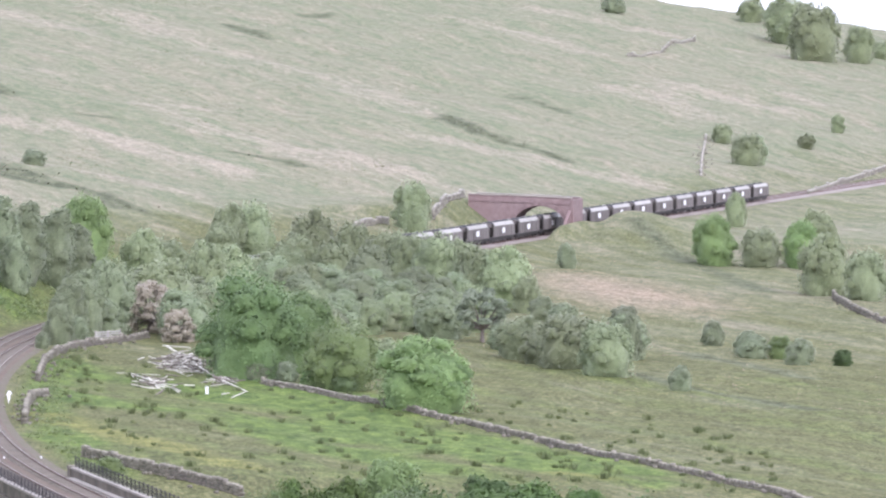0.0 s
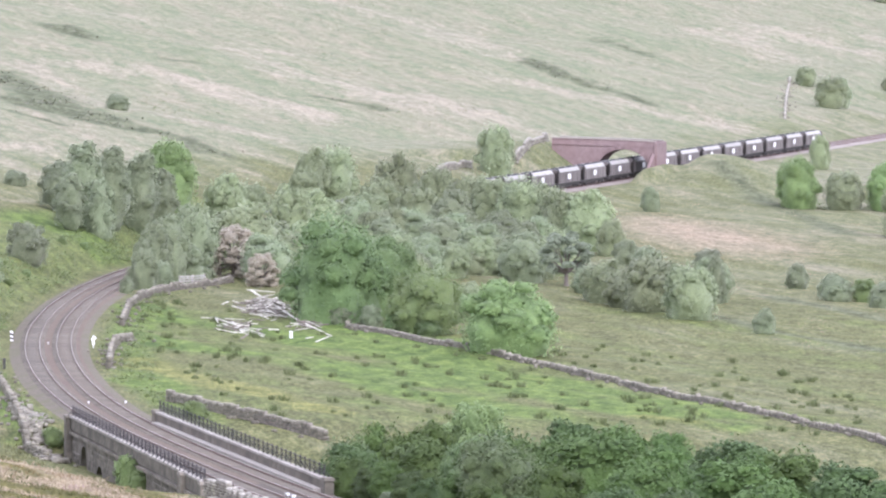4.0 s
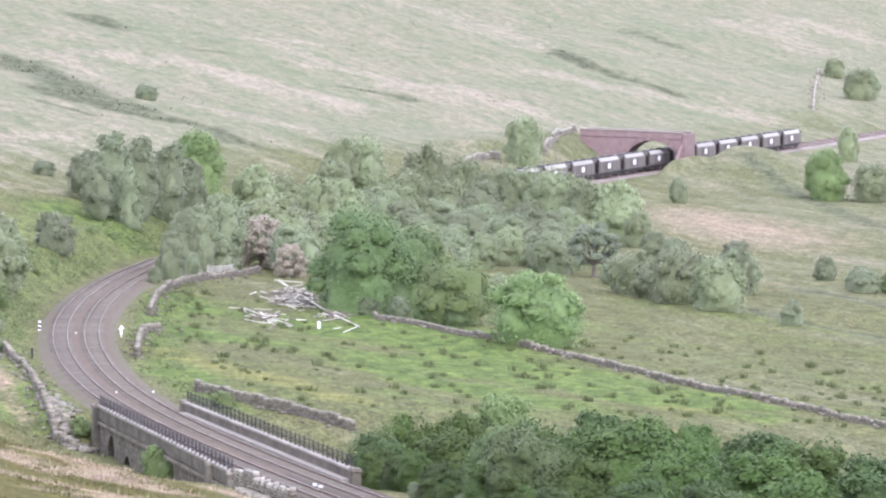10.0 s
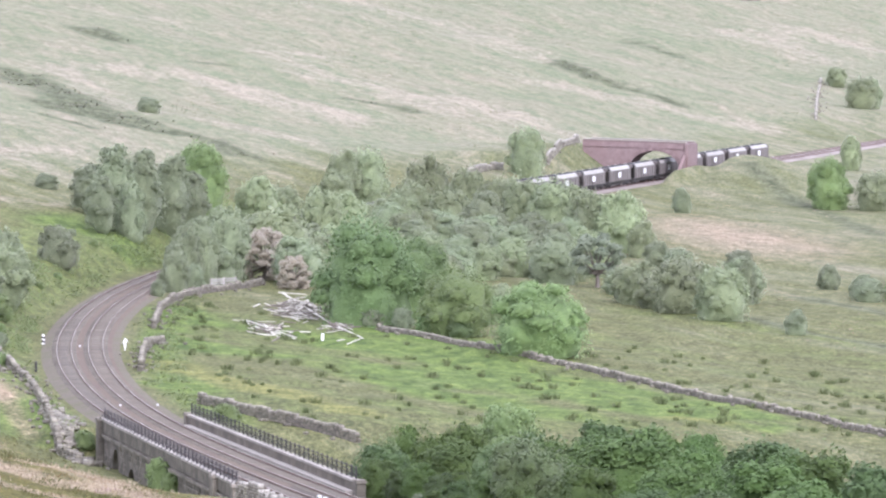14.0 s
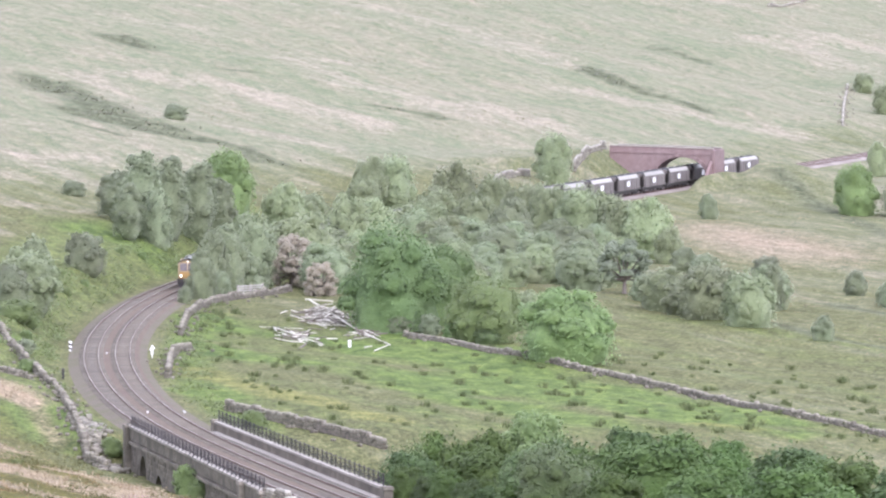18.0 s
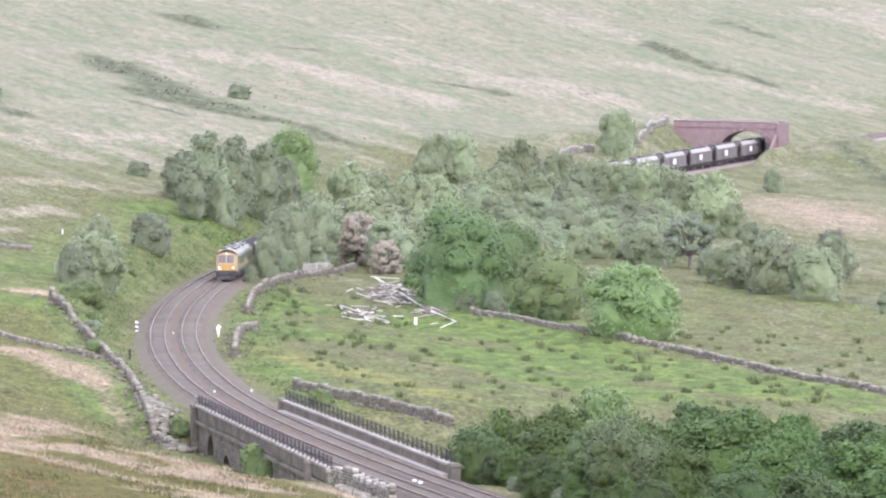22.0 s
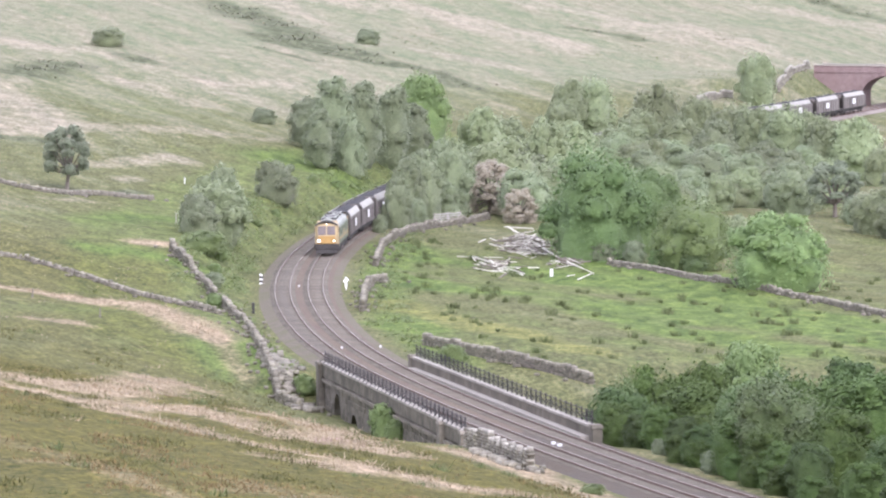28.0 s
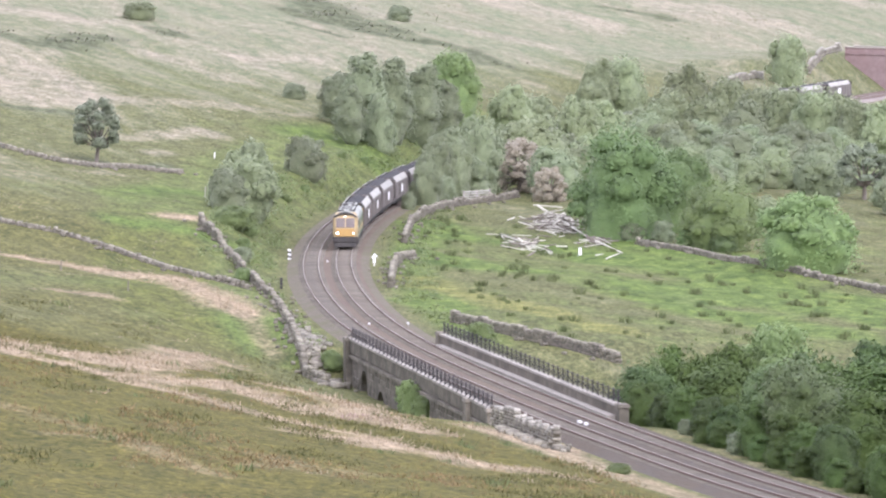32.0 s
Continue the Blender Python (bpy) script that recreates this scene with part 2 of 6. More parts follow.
def ground_mat():
    """Grass of three kinds, by the sheet's own cover values, broken up at several scales."""
    m = bpy.data.materials.new("fell_grass")
    m.use_nodes = True
    nodes, links = m.node_tree.nodes, m.node_tree.links
    p = nodes["Principled BSDF"]
    p.inputs["Roughness"].default_value, p.inputs["Specular IOR Level"].default_value = 0.95, 0.1
    tc = nodes.new("ShaderNodeTexCoord")
    tilt = nodes.new("ShaderNodeMapping")
    turn = nodes.new("ShaderNodeMapping")
    turn.inputs["Rotation"].default_value = (0, 0, radians(71))
    tilt.inputs["Scale"].default_value = (0.17, 1.0, 1.0)
    links.new(tc.outputs["Object"], turn.inputs["Vector"])
    links.new(turn.outputs["Vector"], tilt.inputs["Vector"])

    def noisy(scale, detail, src, rough=0.6):
        n = node(m, "ShaderNodeTexNoise", Scale=scale, Detail=detail, Roughness=rough)
        links.new(src, n.inputs["Vector"])
        return n.outputs["Fac"]

    def spread(value, lo, hi, a=0.0, b=1.0):
        n = nodes.new("ShaderNodeMapRange")
        for k, v in zip(("From Min", "From Max", "To Min", "To Max"), (lo, hi, a, b)):
            n.inputs[k].default_value = v
        links.new(value, n.inputs["Value"])
        return n.outputs["Result"]

    def blend(fac, a, b, mode="MIX"):
        n = nodes.new("ShaderNodeMix")
        n.data_type, n.blend_type = "RGBA", mode
        for key, v in (("Factor", fac), ("A", a), ("B", b)):
            if isinstance(v, (tuple, float)):
                n.inputs[key].default_value = (*v, 1) if isinstance(v, tuple) else v
            else:
                links.new(v, n.inputs[key])
        return n.outputs["Result"]

    def sums(a, b, op="ADD"):
        n = nodes.new("ShaderNodeMath")
        n.operation = op
        for i, v in enumerate((a, b)):
            if isinstance(v, float):
                n.inputs[i].default_value = v
            else:
                links.new(v, n.inputs[i])
        return n.outputs[0]

    def cover(name):
        n = nodes.new("ShaderNodeAttribute")
        n.attribute_name = name
        return n.outputs["Fac"]

    flat, streak = tc.outputs["Object"], tilt.outputs["Vector"]
    long_way = nodes.new("ShaderNodeMapping")
    long_way.inputs["Scale"].default_value = (1.0, 0.4, 1.0)
    links.new(flat, long_way.inputs["Vector"])
    fine = noisy(2.2, 5, long_way.outputs["Vector"], 0.7)
    tuft = noisy(0.55, 5, long_way.outputs["Vector"], 0.7)
    # streaks: grass tones that also stand in for relief shading on the hill
    patch = noisy(0.15, 6, streak, 0.7)
    broad = noisy(0.03, 5, streak, 0.65)
    grass = blend(spread(fine, 0.35, 0.65), (0.090, 0.104, 0.045), (0.146, 0.145, 0.068))
    # moor, straw and rust: far grasses, their colour paled with distance haze
    moor = blend(spread(sums(sums(patch, 0.55, "MULTIPLY"), sums(sums(broad, 0.2, "MULTIPLY"), sums(tuft, 0.25, "MULTIPLY"))), 0.43, 0.62), (0.158, 0.178, 0.109), (0.236, 0.215, 0.157))
    straw = blend(spread(fine, 0.3, 0.7), (0.242, 0.216, 0.165), (0.312, 0.277, 0.216))
    lush = blend(spread(tuft, 0.35, 0.65), (0.076, 0.118, 0.034), (0.124, 0.168, 0.046))
    rust = blend(spread(fine, 0.35, 0.65), (0.213, 0.174, 0.122), (0.287, 0.239, 0.174))
    gold = blend(spread(tuft, 0.35, 0.65), (0.151, 0.160, 0.049), (0.198, 0.201, 0.066))
    olive = blend(spread(fine, 0.35, 0.65), (0.066, 0.066, 0.014), (0.120, 0.104, 0.029))
    tawny = blend(spread(fine, 0.3, 0.7), (0.220, 0.176, 0.119), (0.326, 0.264, 0.185))
    heath = blend(spread(tuft, 0.35, 0.65), (0.072, 0.085, 0.049), (0.128, 0.138, 0.083))
    mixed = sums(sums(patch, 0.75, "MULTIPLY"), sums(broad, 0.35, "MULTIPLY"))
    col = blend(spread(sums(mixed, cover("moor")), 0.66, 0.98), grass, moor)
    col = blend(spread(sums(sums(mixed, 0.62, "MULTIPLY"), sums(cover("straw"), sums(tuft, 0.42, "MULTIPLY"))), 0.64, 0.96), col, straw)
    col = blend(spread(sums(cover("lush"), sums(tuft, 0.55, "MULTIPLY")), 0.5, 1.0), col, lush)
    col = blend(spread(sums(cover("gold"), sums(tuft, 0.4, "MULTIPLY")), 0.45, 0.95), col, gold)
    col = blend(spread(sums(cover("rust"), sums(tuft, 0.4, "MULTIPLY")), 0.45, 0.95), col, rust)
    col = blend(spread(sums(cover("olive"), sums(tuft, 0.4, "MULTIPLY")), 0.3, 0.9), col, olive)
    col = blend(spread(sums(cover("tawny"), sums(sums(tuft, 0.35, "MULTIPLY"), sums(patch, 0.4, "MULTIPLY"))), 0.5, 0.95), col, tawny)
    col = blend(spread(sums(cover("heath"), sums(sums(tuft, 0.45, "MULTIPLY"), sums(broad, 0.35, "MULTIPLY"))), 0.56, 1.0), col, heath)
    speck = noisy(0.32, 4, streak, 0.75)
    col = blend(0.45, col, blend(spread(sums(sums(speck, 0.65, "MULTIPLY"), sums(tuft, 0.35, "MULTIPLY")), 0.38, 0.62), (0.74, 0.78, 0.74), (1.20, 1.17, 1.16)), "MULTIPLY")
    col = blend(spread(cover("moor"), 0.15, 0.5, 1.0, 0.45), col, blend(spread(sums(sums(tuft, 0.55, "MULTIPLY"), sums(fine, 0.45, "MULTIPLY")), 0.36, 0.64), (0.62, 0.64, 0.60), (1.30, 1.27, 1.26)), "MULTIPLY")
    grit = noisy(5.5, 4, flat, 0.75)
    col = blend(1.0, col, blend(spread(grit, 0.36, 0.64), (0.78, 0.80, 0.74), (1.16, 1.14, 1.15)), "MULTIPLY")
    links.new(col, p.inputs["Base Color"])
    bp = node(m, "ShaderNodeBump", Strength=0.8, Distance=0.35)
    links.new(sums(sums(fine, 0.4, "MULTIPLY"), tuft), bp.inputs["Height"])
    links.new(bp.outputs["Normal"], p.inputs["Normal"])
    return m


GROUND = ground_mat()
# ---- plan of the railway and the ground ----
CENTRE = [(205, 60), (120, 200), (62, 290), (35, 360), (20.0, 404), (14.6, 426.2), (5.7, 467), (-5.8, 534.6), (-10.8, 595), (-11.8, 640), (-10.7, 683.5),
          (-7.7, 726.4), (-3.1, 765), (41.4, 951), (58.5, 1001), (97.4, 1115), (142.4, 1246), (262, 1596), (535, 2396), (880, 3400)]
CX = np.array([c[0] for c in CENTRE], float)
CY = np.array([c[1] for c in CENTRE], float)
CM = np.gradient(CX, CY)


def hermite(y):
    y = np.asarray(y, float)
    i = np.clip(np.searchsorted(CY, y) - 1, 0, len(CY) - 2)
    h = CY[i + 1] - CY[i]
    t = np.clip((y - CY[i]) / h, -3, 4)
    inside = (t >= 0) & (t <= 1)
    a = (2 * t**3 - 3 * t**2 + 1) * CX[i] + (t**3 - 2 * t**2 + t) * h * CM[i] + (3 * t**2 - 2 * t**3) * CX[i + 1] + (t**3 - t**2) * h * CM[i + 1]
    low = CX[0] + (y - CY[0]) * CM[0]
    high = CX[-1] + (y - CY[-1]) * CM[-1]
    return np.where(inside, a, np.where(y < CY[0], low, high))


# the line smoothed, as a table
LINE_Y = np.arange(-300.0, 3600.0, 2.0)
LINE_X = hermite(LINE_Y)
_k = np.hanning(21)
LINE_X = np.convolve(np.pad(LINE_X, 10, mode="reflect", reflect_type="odd"), _k / _k.sum(), mode="valid")
LINE_M = np.gradient(LINE_X, LINE_Y)


def centre_x(y):
    return np.interp(y, LINE_Y, LINE_X)


def side(x, y):
    """Metres to the right of the railway's middle (the valley side)."""
    return (x - centre_x(y)) / np.sqrt(1 + np.interp(y, LINE_Y, LINE_M) ** 2)


def ease(t):
    t = np.clip(t, 0, 1)
    return t * t * (3 - 2 * t)


def window(y, a, b, soft):
    return ease((y - a) / soft + 0.5) * ease((b - y) / soft + 0.5)


def rail_z(y):
    return np.interp(y, [780, 860, 930, 1000, 1250, 1600, 2400, 3600], [0, 0.08, 0.24, 0.5, 2.1, 4.0, 7.0, 9.0])


def bump(x, y, cx, cy, rx, ry):
    return np.exp(-(((x - cx) / rx) ** 2 + ((y - cy) / ry) ** 2))


def roll_ground(x, y):
    return (0.5 * np.sin(x * 0.11 + 1.3 * np.sin(y * 0.021)) * np.sin(y * 0.063 + 0.7) + 0.25 * np.sin(x * 0.31 + y * 0.17) * np.sin(y * 0.23 - x * 0.09)
            + 1.3 * np.sin(x * 0.023 + y * 0.012 + 0.4) * np.sin(y * 0.017 - 1.1))


def ground_z(x, y):
    x, y = np.asarray(x, float), np.asarray(y, float)
    d = side(x, y)
    left, right = np.maximum(-d - 4.8, 0), np.maximum(d - 4.8, 0)
    base = rail_z(y) - 0.45
    hill = 90 * (1 - np.exp(-0.19 * left / 90))
    hill = hill + 2.6 * ease(left / 7) * window(y, 610, 1050, 60)
    fall = 15 * (1 - np.exp(-0.055 * right / 15))
    away = ease(np.maximum(left, right) / 14)
    far = ease((y - 900) / 900)
    z = base + hill - fall + roll_ground(x, y) * away * (0.55 + 1.2 * far)
    # the gill under the viaduct: deep and wooded on the valley side
    along = y - (489 - 0.17 * d)
    near_side = 2.9 * window(y, 458, 534, 46) * np.exp(-((d / 24) ** 2))
    far_side = (3.9 + 5.8 * ease(d / 28)) * np.exp(-((along / 28) ** 2))
    clear = ease((np.abs(d) - 5.2) / 7)
    z = z - np.where(d < 0, near_side, far_side) * (clear + (1 - clear) * window(y, 450, 517, 5))
    # knoll beside the overbridge
    z = z + 4.7 * bump(x, y, 103, 1084, 13, 36) * ease((d - 5) / 7)
    # ramp against the overbridge's valley side
    z = z + 2.6 * np.exp(-(((d - 8.0) / 2.6) ** 2)) * window(y, 1056, 1074, 8) * ease((d - 5.2) / 2.0)
    # cutting side left of the overbridge
    z = np.maximum(z, base + np.clip((-d - 4.6) * 0.72, 0, 6.4) * window(y, 1030, 1110, 40) - 40 * (1 - window(y, 1030, 1110, 40)))
    # the end of the fell
    z = z - 60 * ease((y - 2350) / 900) * ease(left / 60)
    return z
# ---- building tools ----
def mesh_of(bm, name):
    me = bpy.data.meshes.new(name)
    bm.to_mesh(me)
    bm.free()
    return me


def part(name, bm, material, parent=None, label="", smooth=False):
    """Links a bmesh as one mesh object, under a thing or under a part."""
    me = mesh_of(bm, name)
    me.materials.append(material)
    if smooth:
        me.polygons.foreach_set("use_smooth", [True] * len(me.polygons))
    ob = new(name, me)
    ob.parent = parent
    return tagged(ob, label)


def shared(name, me, parent, m):
    """A piece of its own on a mesh that others use too."""
    ob = new(name, me)
    ob.parent = parent
    ob.matrix_local = m
    return ob


def box(bm, size, at=(0, 0, 0), turn=None, taper=(1, 1), bevel=0.0):
    """A block; taper narrows its top in x and y."""
    got = bmesh.ops.create_cube(bm, size=1.0)["verts"]
    for v in got:
        top = v.co.z > 0
        v.co = Vector((v.co.x * size[0] * (taper[0] if top else 1), v.co.y * size[1] * (taper[1] if top else 1), v.co.z * size[2]))
    if bevel:
        edges = {e for v in got for e in v.link_edges}
        got = list({v for f in bmesh.ops.bevel(bm, geom=list(edges), offset=bevel, segments=1, affect="EDGES")["faces"] for v in f.verts} | {v for v in got if v.is_valid})
    m = Matrix.Translation(at) @ (turn or Matrix())
    for v in got:
        v.co = m @ v.co
    return got


def rod(bm, a, b, r, r2=None, n=8):
    a, b = Vector(a), Vector(b)
    got = bmesh.ops.create_cone(bm, cap_ends=True, segments=n, radius1=r, radius2=r if r2 is None else r2, depth=(b - a).length)["verts"]
    m = Matrix.Translation((a + b) / 2) @ (b - a).to_track_quat("Z", "Y").to_matrix().to_4x4()
    for v in got:
        v.co = m @ v.co


def prism(bm, outline, y0, y1):
    """Extrudes an outline in x and z from y0 to y1."""
    a = [bm.verts.new((x, y0, z)) for x, z in outline]
    b = [bm.verts.new((x, y1, z)) for x, z in outline]
    n = len(a)
    bm.faces.new(a)
    bm.faces.new(b[::-1])
    for i in range(n):
        bm.faces.new((a[i], b[i], b[(i + 1) % n], a[(i + 1) % n]))
    bmesh.ops.recalc_face_normals(bm, faces=bm.faces[:])


def raw_mesh(name, verts, faces, material, smooth=False):
    me = bpy.data.meshes.new(name)
    verts, faces = np.asarray(verts, np.float32), np.asarray(faces, np.int32)
    k = faces.shape[1]
    me.vertices.add(len(verts))
    me.vertices.foreach_set("co", verts.ravel())
    me.loops.add(faces.size)
    me.loops.foreach_set("vertex_index", faces.ravel())
    me.polygons.add(len(faces))
    me.polygons.foreach_set("loop_start", np.arange(0, faces.size, k, dtype=np.int32))
    if smooth:
        me.polygons.foreach_set("use_smooth", np.ones(len(faces), bool))
    me.update(calc_edges=True)
    me.materials.append(material)
    return me


def strip(profile, ys, lift=None):
    """A sheet along the railway: profile holds (metres right of its middle, height over the rail)."""
    ys = np.asarray(ys, float)
    m = np.interp(ys, LINE_Y, LINE_M)
    k = np.sqrt(1 + m * m)
    nx, ny = 1 / k, -m / k
    cols = []
    for d, h in profile:
        cols.append(np.stack([centre_x(ys) + nx * d, ys + ny * d, rail_z(ys) + h], 1))
    v = np.stack(cols, 1)
    n, w = v.shape[:2]
    i = np.arange(n - 1)[:, None] * w + np.arange(w - 1)[None, :]
    f = np.stack([i, i + 1, i + w + 1, i + w], -1).reshape(-1, 4)
    return v.reshape(-1, 3), f


def on_line(y, d, h=0.0):
    m = float(np.interp(y, LINE_Y, LINE_M))
    k = math.sqrt(1 + m * m)
    return Vector((float(centre_x(y)) + d / k, y - m / k * d, float(rail_z(y)) + h))


def heading(y):
    """Turn about z that lays a thing's own y along the railway, away from the camera's hill."""
    return -math.degrees(math.atan(float(np.interp(y, LINE_Y, LINE_M))))


def floor_z(x, y):
    return float(ground_z(x, y))


def empty(name, m=None):
    ob = new(name)
    ob.empty_display_size = 0.3
    if m is not None:
        ob.matrix_basis = m
    return ob
# ---- the ground sheet ----
def trail(x, y, wide, *pts):
    """How near a place lies to a line through pts, from 1 on it to 0."""
    best = np.full(np.shape(x), 1e9)
    x, y = x + 0.14 * wide * np.sin(y * 0.31 + x * 0.4), y + 0.35 * wide * (np.sin(x * 0.53 + 1.7 * np.sin(x * 0.19 + y * 0.05)) + 0.5 * np.sin(x * 1.7 + y * 0.3))
    for (ax, ay), (bx, by) in zip(pts, pts[1:]):
        ex, ey = bx - ax, by - ay
        t = np.clip(((x - ax) * ex + (y - ay) * ey) / (ex * ex + ey * ey), 0, 1)
        best = np.minimum(best, np.hypot(x - ax - t * ex, y - ay - t * ey))
    return np.exp(-((best / wide) ** 2))


# lines of pale, dark and green growth: width, then the places that each one passes
FELL_STRAW_A = [(9, (-13, 1148), (-3, 1146), (7, 1144), (18, 1131), (29, 1122)), (6, (-6, 1032), (2, 1027), (10, 1018), (18, 1021)), (7, (62, 1402), (74, 1364), (81, 1354)), (8, (69, 1300), (82, 1292), (93, 1272), (105, 1270), (118, 1262)), (6, (60, 1195), (69, 1174), (76, 1156)), (7, (14, 1252), (26, 1208), (36, 1193), (49, 1155)), (5, (-25, 1130), (-13, 1042), (-10, 1022))]
FELL_STRAW_B = [(10, (151, 1635), (160, 1568), (163, 1517)), (8, (164, 1704), (179, 1664), (191, 1628)), (12, (-17, 1557), (2, 1462), (19, 1420), (29, 1417)), (10, (11, 1599), (28, 1528), (41, 1506), (53, 1452)), (10, (52, 1456), (64, 1442), (74, 1374), (84, 1368)), (8, (-17, 1320), (-7, 1300), (-3, 1294)), (8, (-15, 1144), (-2, 1152), (7, 1147), (13, 1137), (22, 1124), (28, 1108))]
FELL_STRAW_C = [(7, (24, 1194), (36, 1198), (48, 1188)), (6, (23, 1262), (37, 1270)), (12, (116, 1903), (134, 1896), (146, 1855), (156, 1772)), (12, (165, 2108), (186, 2070), (205, 2062)), (9, (142, 1558), (165, 1658), (179, 1664), (191, 1644)), (9, (213, 1947), (239, 2010)), (7, (202, 1696), (210, 1661)), (7, (82, 1296), (94, 1290), (105, 1278), (118, 1270)), (7, (70, 1304), (79, 1294)), (6, (53, 1207), (63, 1168))]
NEAR_FELL_STRAW = [(7, (-71, 937), (-63, 934)), (6, (-61, 932), (-52, 944), (-45, 943)), (8, (-66, 871), (-59, 844), (-52, 820), (-52, 789)), (6, (-61, 804), (-53, 776), (-48, 799)), (5, (-46, 798), (-39, 807), (-30, 821), (-21, 831)), (3, (-35, 729), (-30, 740)), (2.5, (-40, 682), (-30, 699)), (4, (-30, 917), (-19, 936)), (4, (-40, 894), (-29, 874)), (3, (-26, 771), (-31, 778), (-39, 749))]
FELL_DARK_A = [(7, (-33, 1098), (-26, 1072), (-19, 1016), (-14, 1003)), (6, (-22, 1010), (-16, 1000), (-10, 1004)), (3.5, (-12, 991), (-6, 990)), (4, (-3, 992), (3, 990), (9, 973)), (6, (-21, 1231), (-16, 1217)), (2.5, (80, 1358), (86, 1344), (91, 1324), (98, 1316), (107, 1287)), (3, (2, 1188), (7, 1190)), (4, (42, 1616), (49, 1578)), (4, (67, 1760), (76, 1781))]
FELL_DARK_B = [(3, (30, 1157), (40, 1156), (43, 1146)), (3, (109, 1502), (122, 1474)), (3, (85, 1370), (90, 1328), (99, 1326)), (5, (-65, 886), (-57, 874), (-52, 908)), (3, (-44, 944), (-41, 937)), (1.4, (-41, 704), (-36, 704), (-32, 718)), (3, (-47, 771), (-54, 766), (-57, 765)), (2, (-25, 987), (-16, 977))]
FELL_GREEN = [(12, (-1, 1448), (9, 1417), (21, 1372)), (12, (-5, 1349), (11, 1352), (24, 1354)), (14, (55, 1580), (66, 1504)), (12, (55, 1358), (62, 1289), (69, 1243)), (10, (21, 1326), (35, 1304), (46, 1270)), (12, (-12, 1247), (0, 1194)), (12, (64, 1268), (71, 1206)), (14, (119, 1522), (130, 1484)), (12, (150, 1467), (170, 1447)), (14, (152, 1726), (171, 1713)), (12, (193, 1832), (219, 1816))]
SLOPE_GREEN = [(5, (-41, 955), (-28, 944)), (5, (-32, 787), (-23, 798), (-19, 813)), (5, (-47, 631), (-37, 654), (-27, 680)), (5, (-45, 848), (-38, 855), (-29, 843)), (6, (-19, 803), (-13, 800), (-9, 786)), (4, (-32, 619), (-25, 623), (-22, 620)), (3, (-19, 552), (-16, 534), (-15, 520)), (5, (-40, 532), (-34, 555)), (2, (-14, 549), (-13, 517))]
FIELD_BRIGHT = [(4, (-3, 696), (0, 682)), (3, (-1, 650), (3, 629), (9, 625)), (4, (19, 652), (25, 648), (31, 631)), (5, (30, 620), (34, 600), (39, 579), (44, 560), (49, 545), (53, 544)), (3, (37, 614), (43, 599), (49, 576), (54, 555)), (3, (20, 610), (25, 586)), (3, (8, 678), (16, 664), (19, 648)), (3, (-3, 574), (0, 567))]
FIELD_GOLD = [(4, (-4, 608), (0, 592), (7, 569), (13, 550), (15, 542)), (2.5, (45, 552), (49, 545))]
FIELD_DARK = [(1.8, (-1, 659), (3, 649), (5, 647)), (4, (5, 612), (12, 591), (16, 582)), (4, (3, 723), (7, 713), (10, 724)), (3, (17, 572), (23, 559), (26, 548)), (3, (18, 629), (21, 623)), (3, (22, 592), (27, 579)), (2.5, (35, 568), (41, 550), (45, 543))]
FRONT_STRAW_A = [(1.7, (-33, 444), (-29, 428), (-26, 428), (-22, 424), (-18, 417), (-13, 404), (-9, 398), (-6, 392)), (3, (-23, 439), (-21, 456), (-21, 496), (-19, 499)), (4, (-20, 429), (-16, 435), (-12, 428), (-8, 420)), (3, (-11, 452), (-7, 449), (-2, 413)), (4, (-6, 381), (-2, 388), (2, 383), (6, 383)), (4, (-29, 569), (-25, 571), (-21, 561), (-19, 549))]
FRONT_STRAW_B = [(2, (-42, 566), (-36, 571), (-30, 570)), (2, (-32, 537), (-30, 538)), (3, (-31, 448), (-26, 439), (-23, 443)), (2, (-28, 631), (-25, 638)), (3, (3, 440), (7, 430))]
FRONT_FAINT = [(1.8, (-25, 350), (-23, 347), (-20, 343), (-17, 338), (-14, 327), (-11, 321)), (1.5, (-21, 333), (-17, 335)), (1.5, (-16, 357), (-12, 341), (-8, 338)), (1.5, (-10, 328), (-8, 340)), (2, (-6, 332), (-4, 339))]
FRONT_DARK = [(4, (-36, 483), (-31, 512), (-25, 533)), (1.5, (-23, 343), (-22, 342)), (1.2, (-21, 323), (-20, 321)), (1.5, (-10, 322), (-8, 322)), (2, (-41, 552), (-34, 561), (-29, 554))]
TROD = [(1.2, (-19, 555), (-16, 537), (-14, 518))]
DITCHES = [(2.2, (68, 723), (72, 701), (77, 691), (84, 668)), (2.2, (81, 781), (86, 756), (91, 730)), (3, (101, 1071), (105, 1029), (108, 986), (109, 933))]


def near_any(x, y, *tables):
    return np.minimum(sum(trail(x, y, *row) for table in tables for row in table), 1.1)


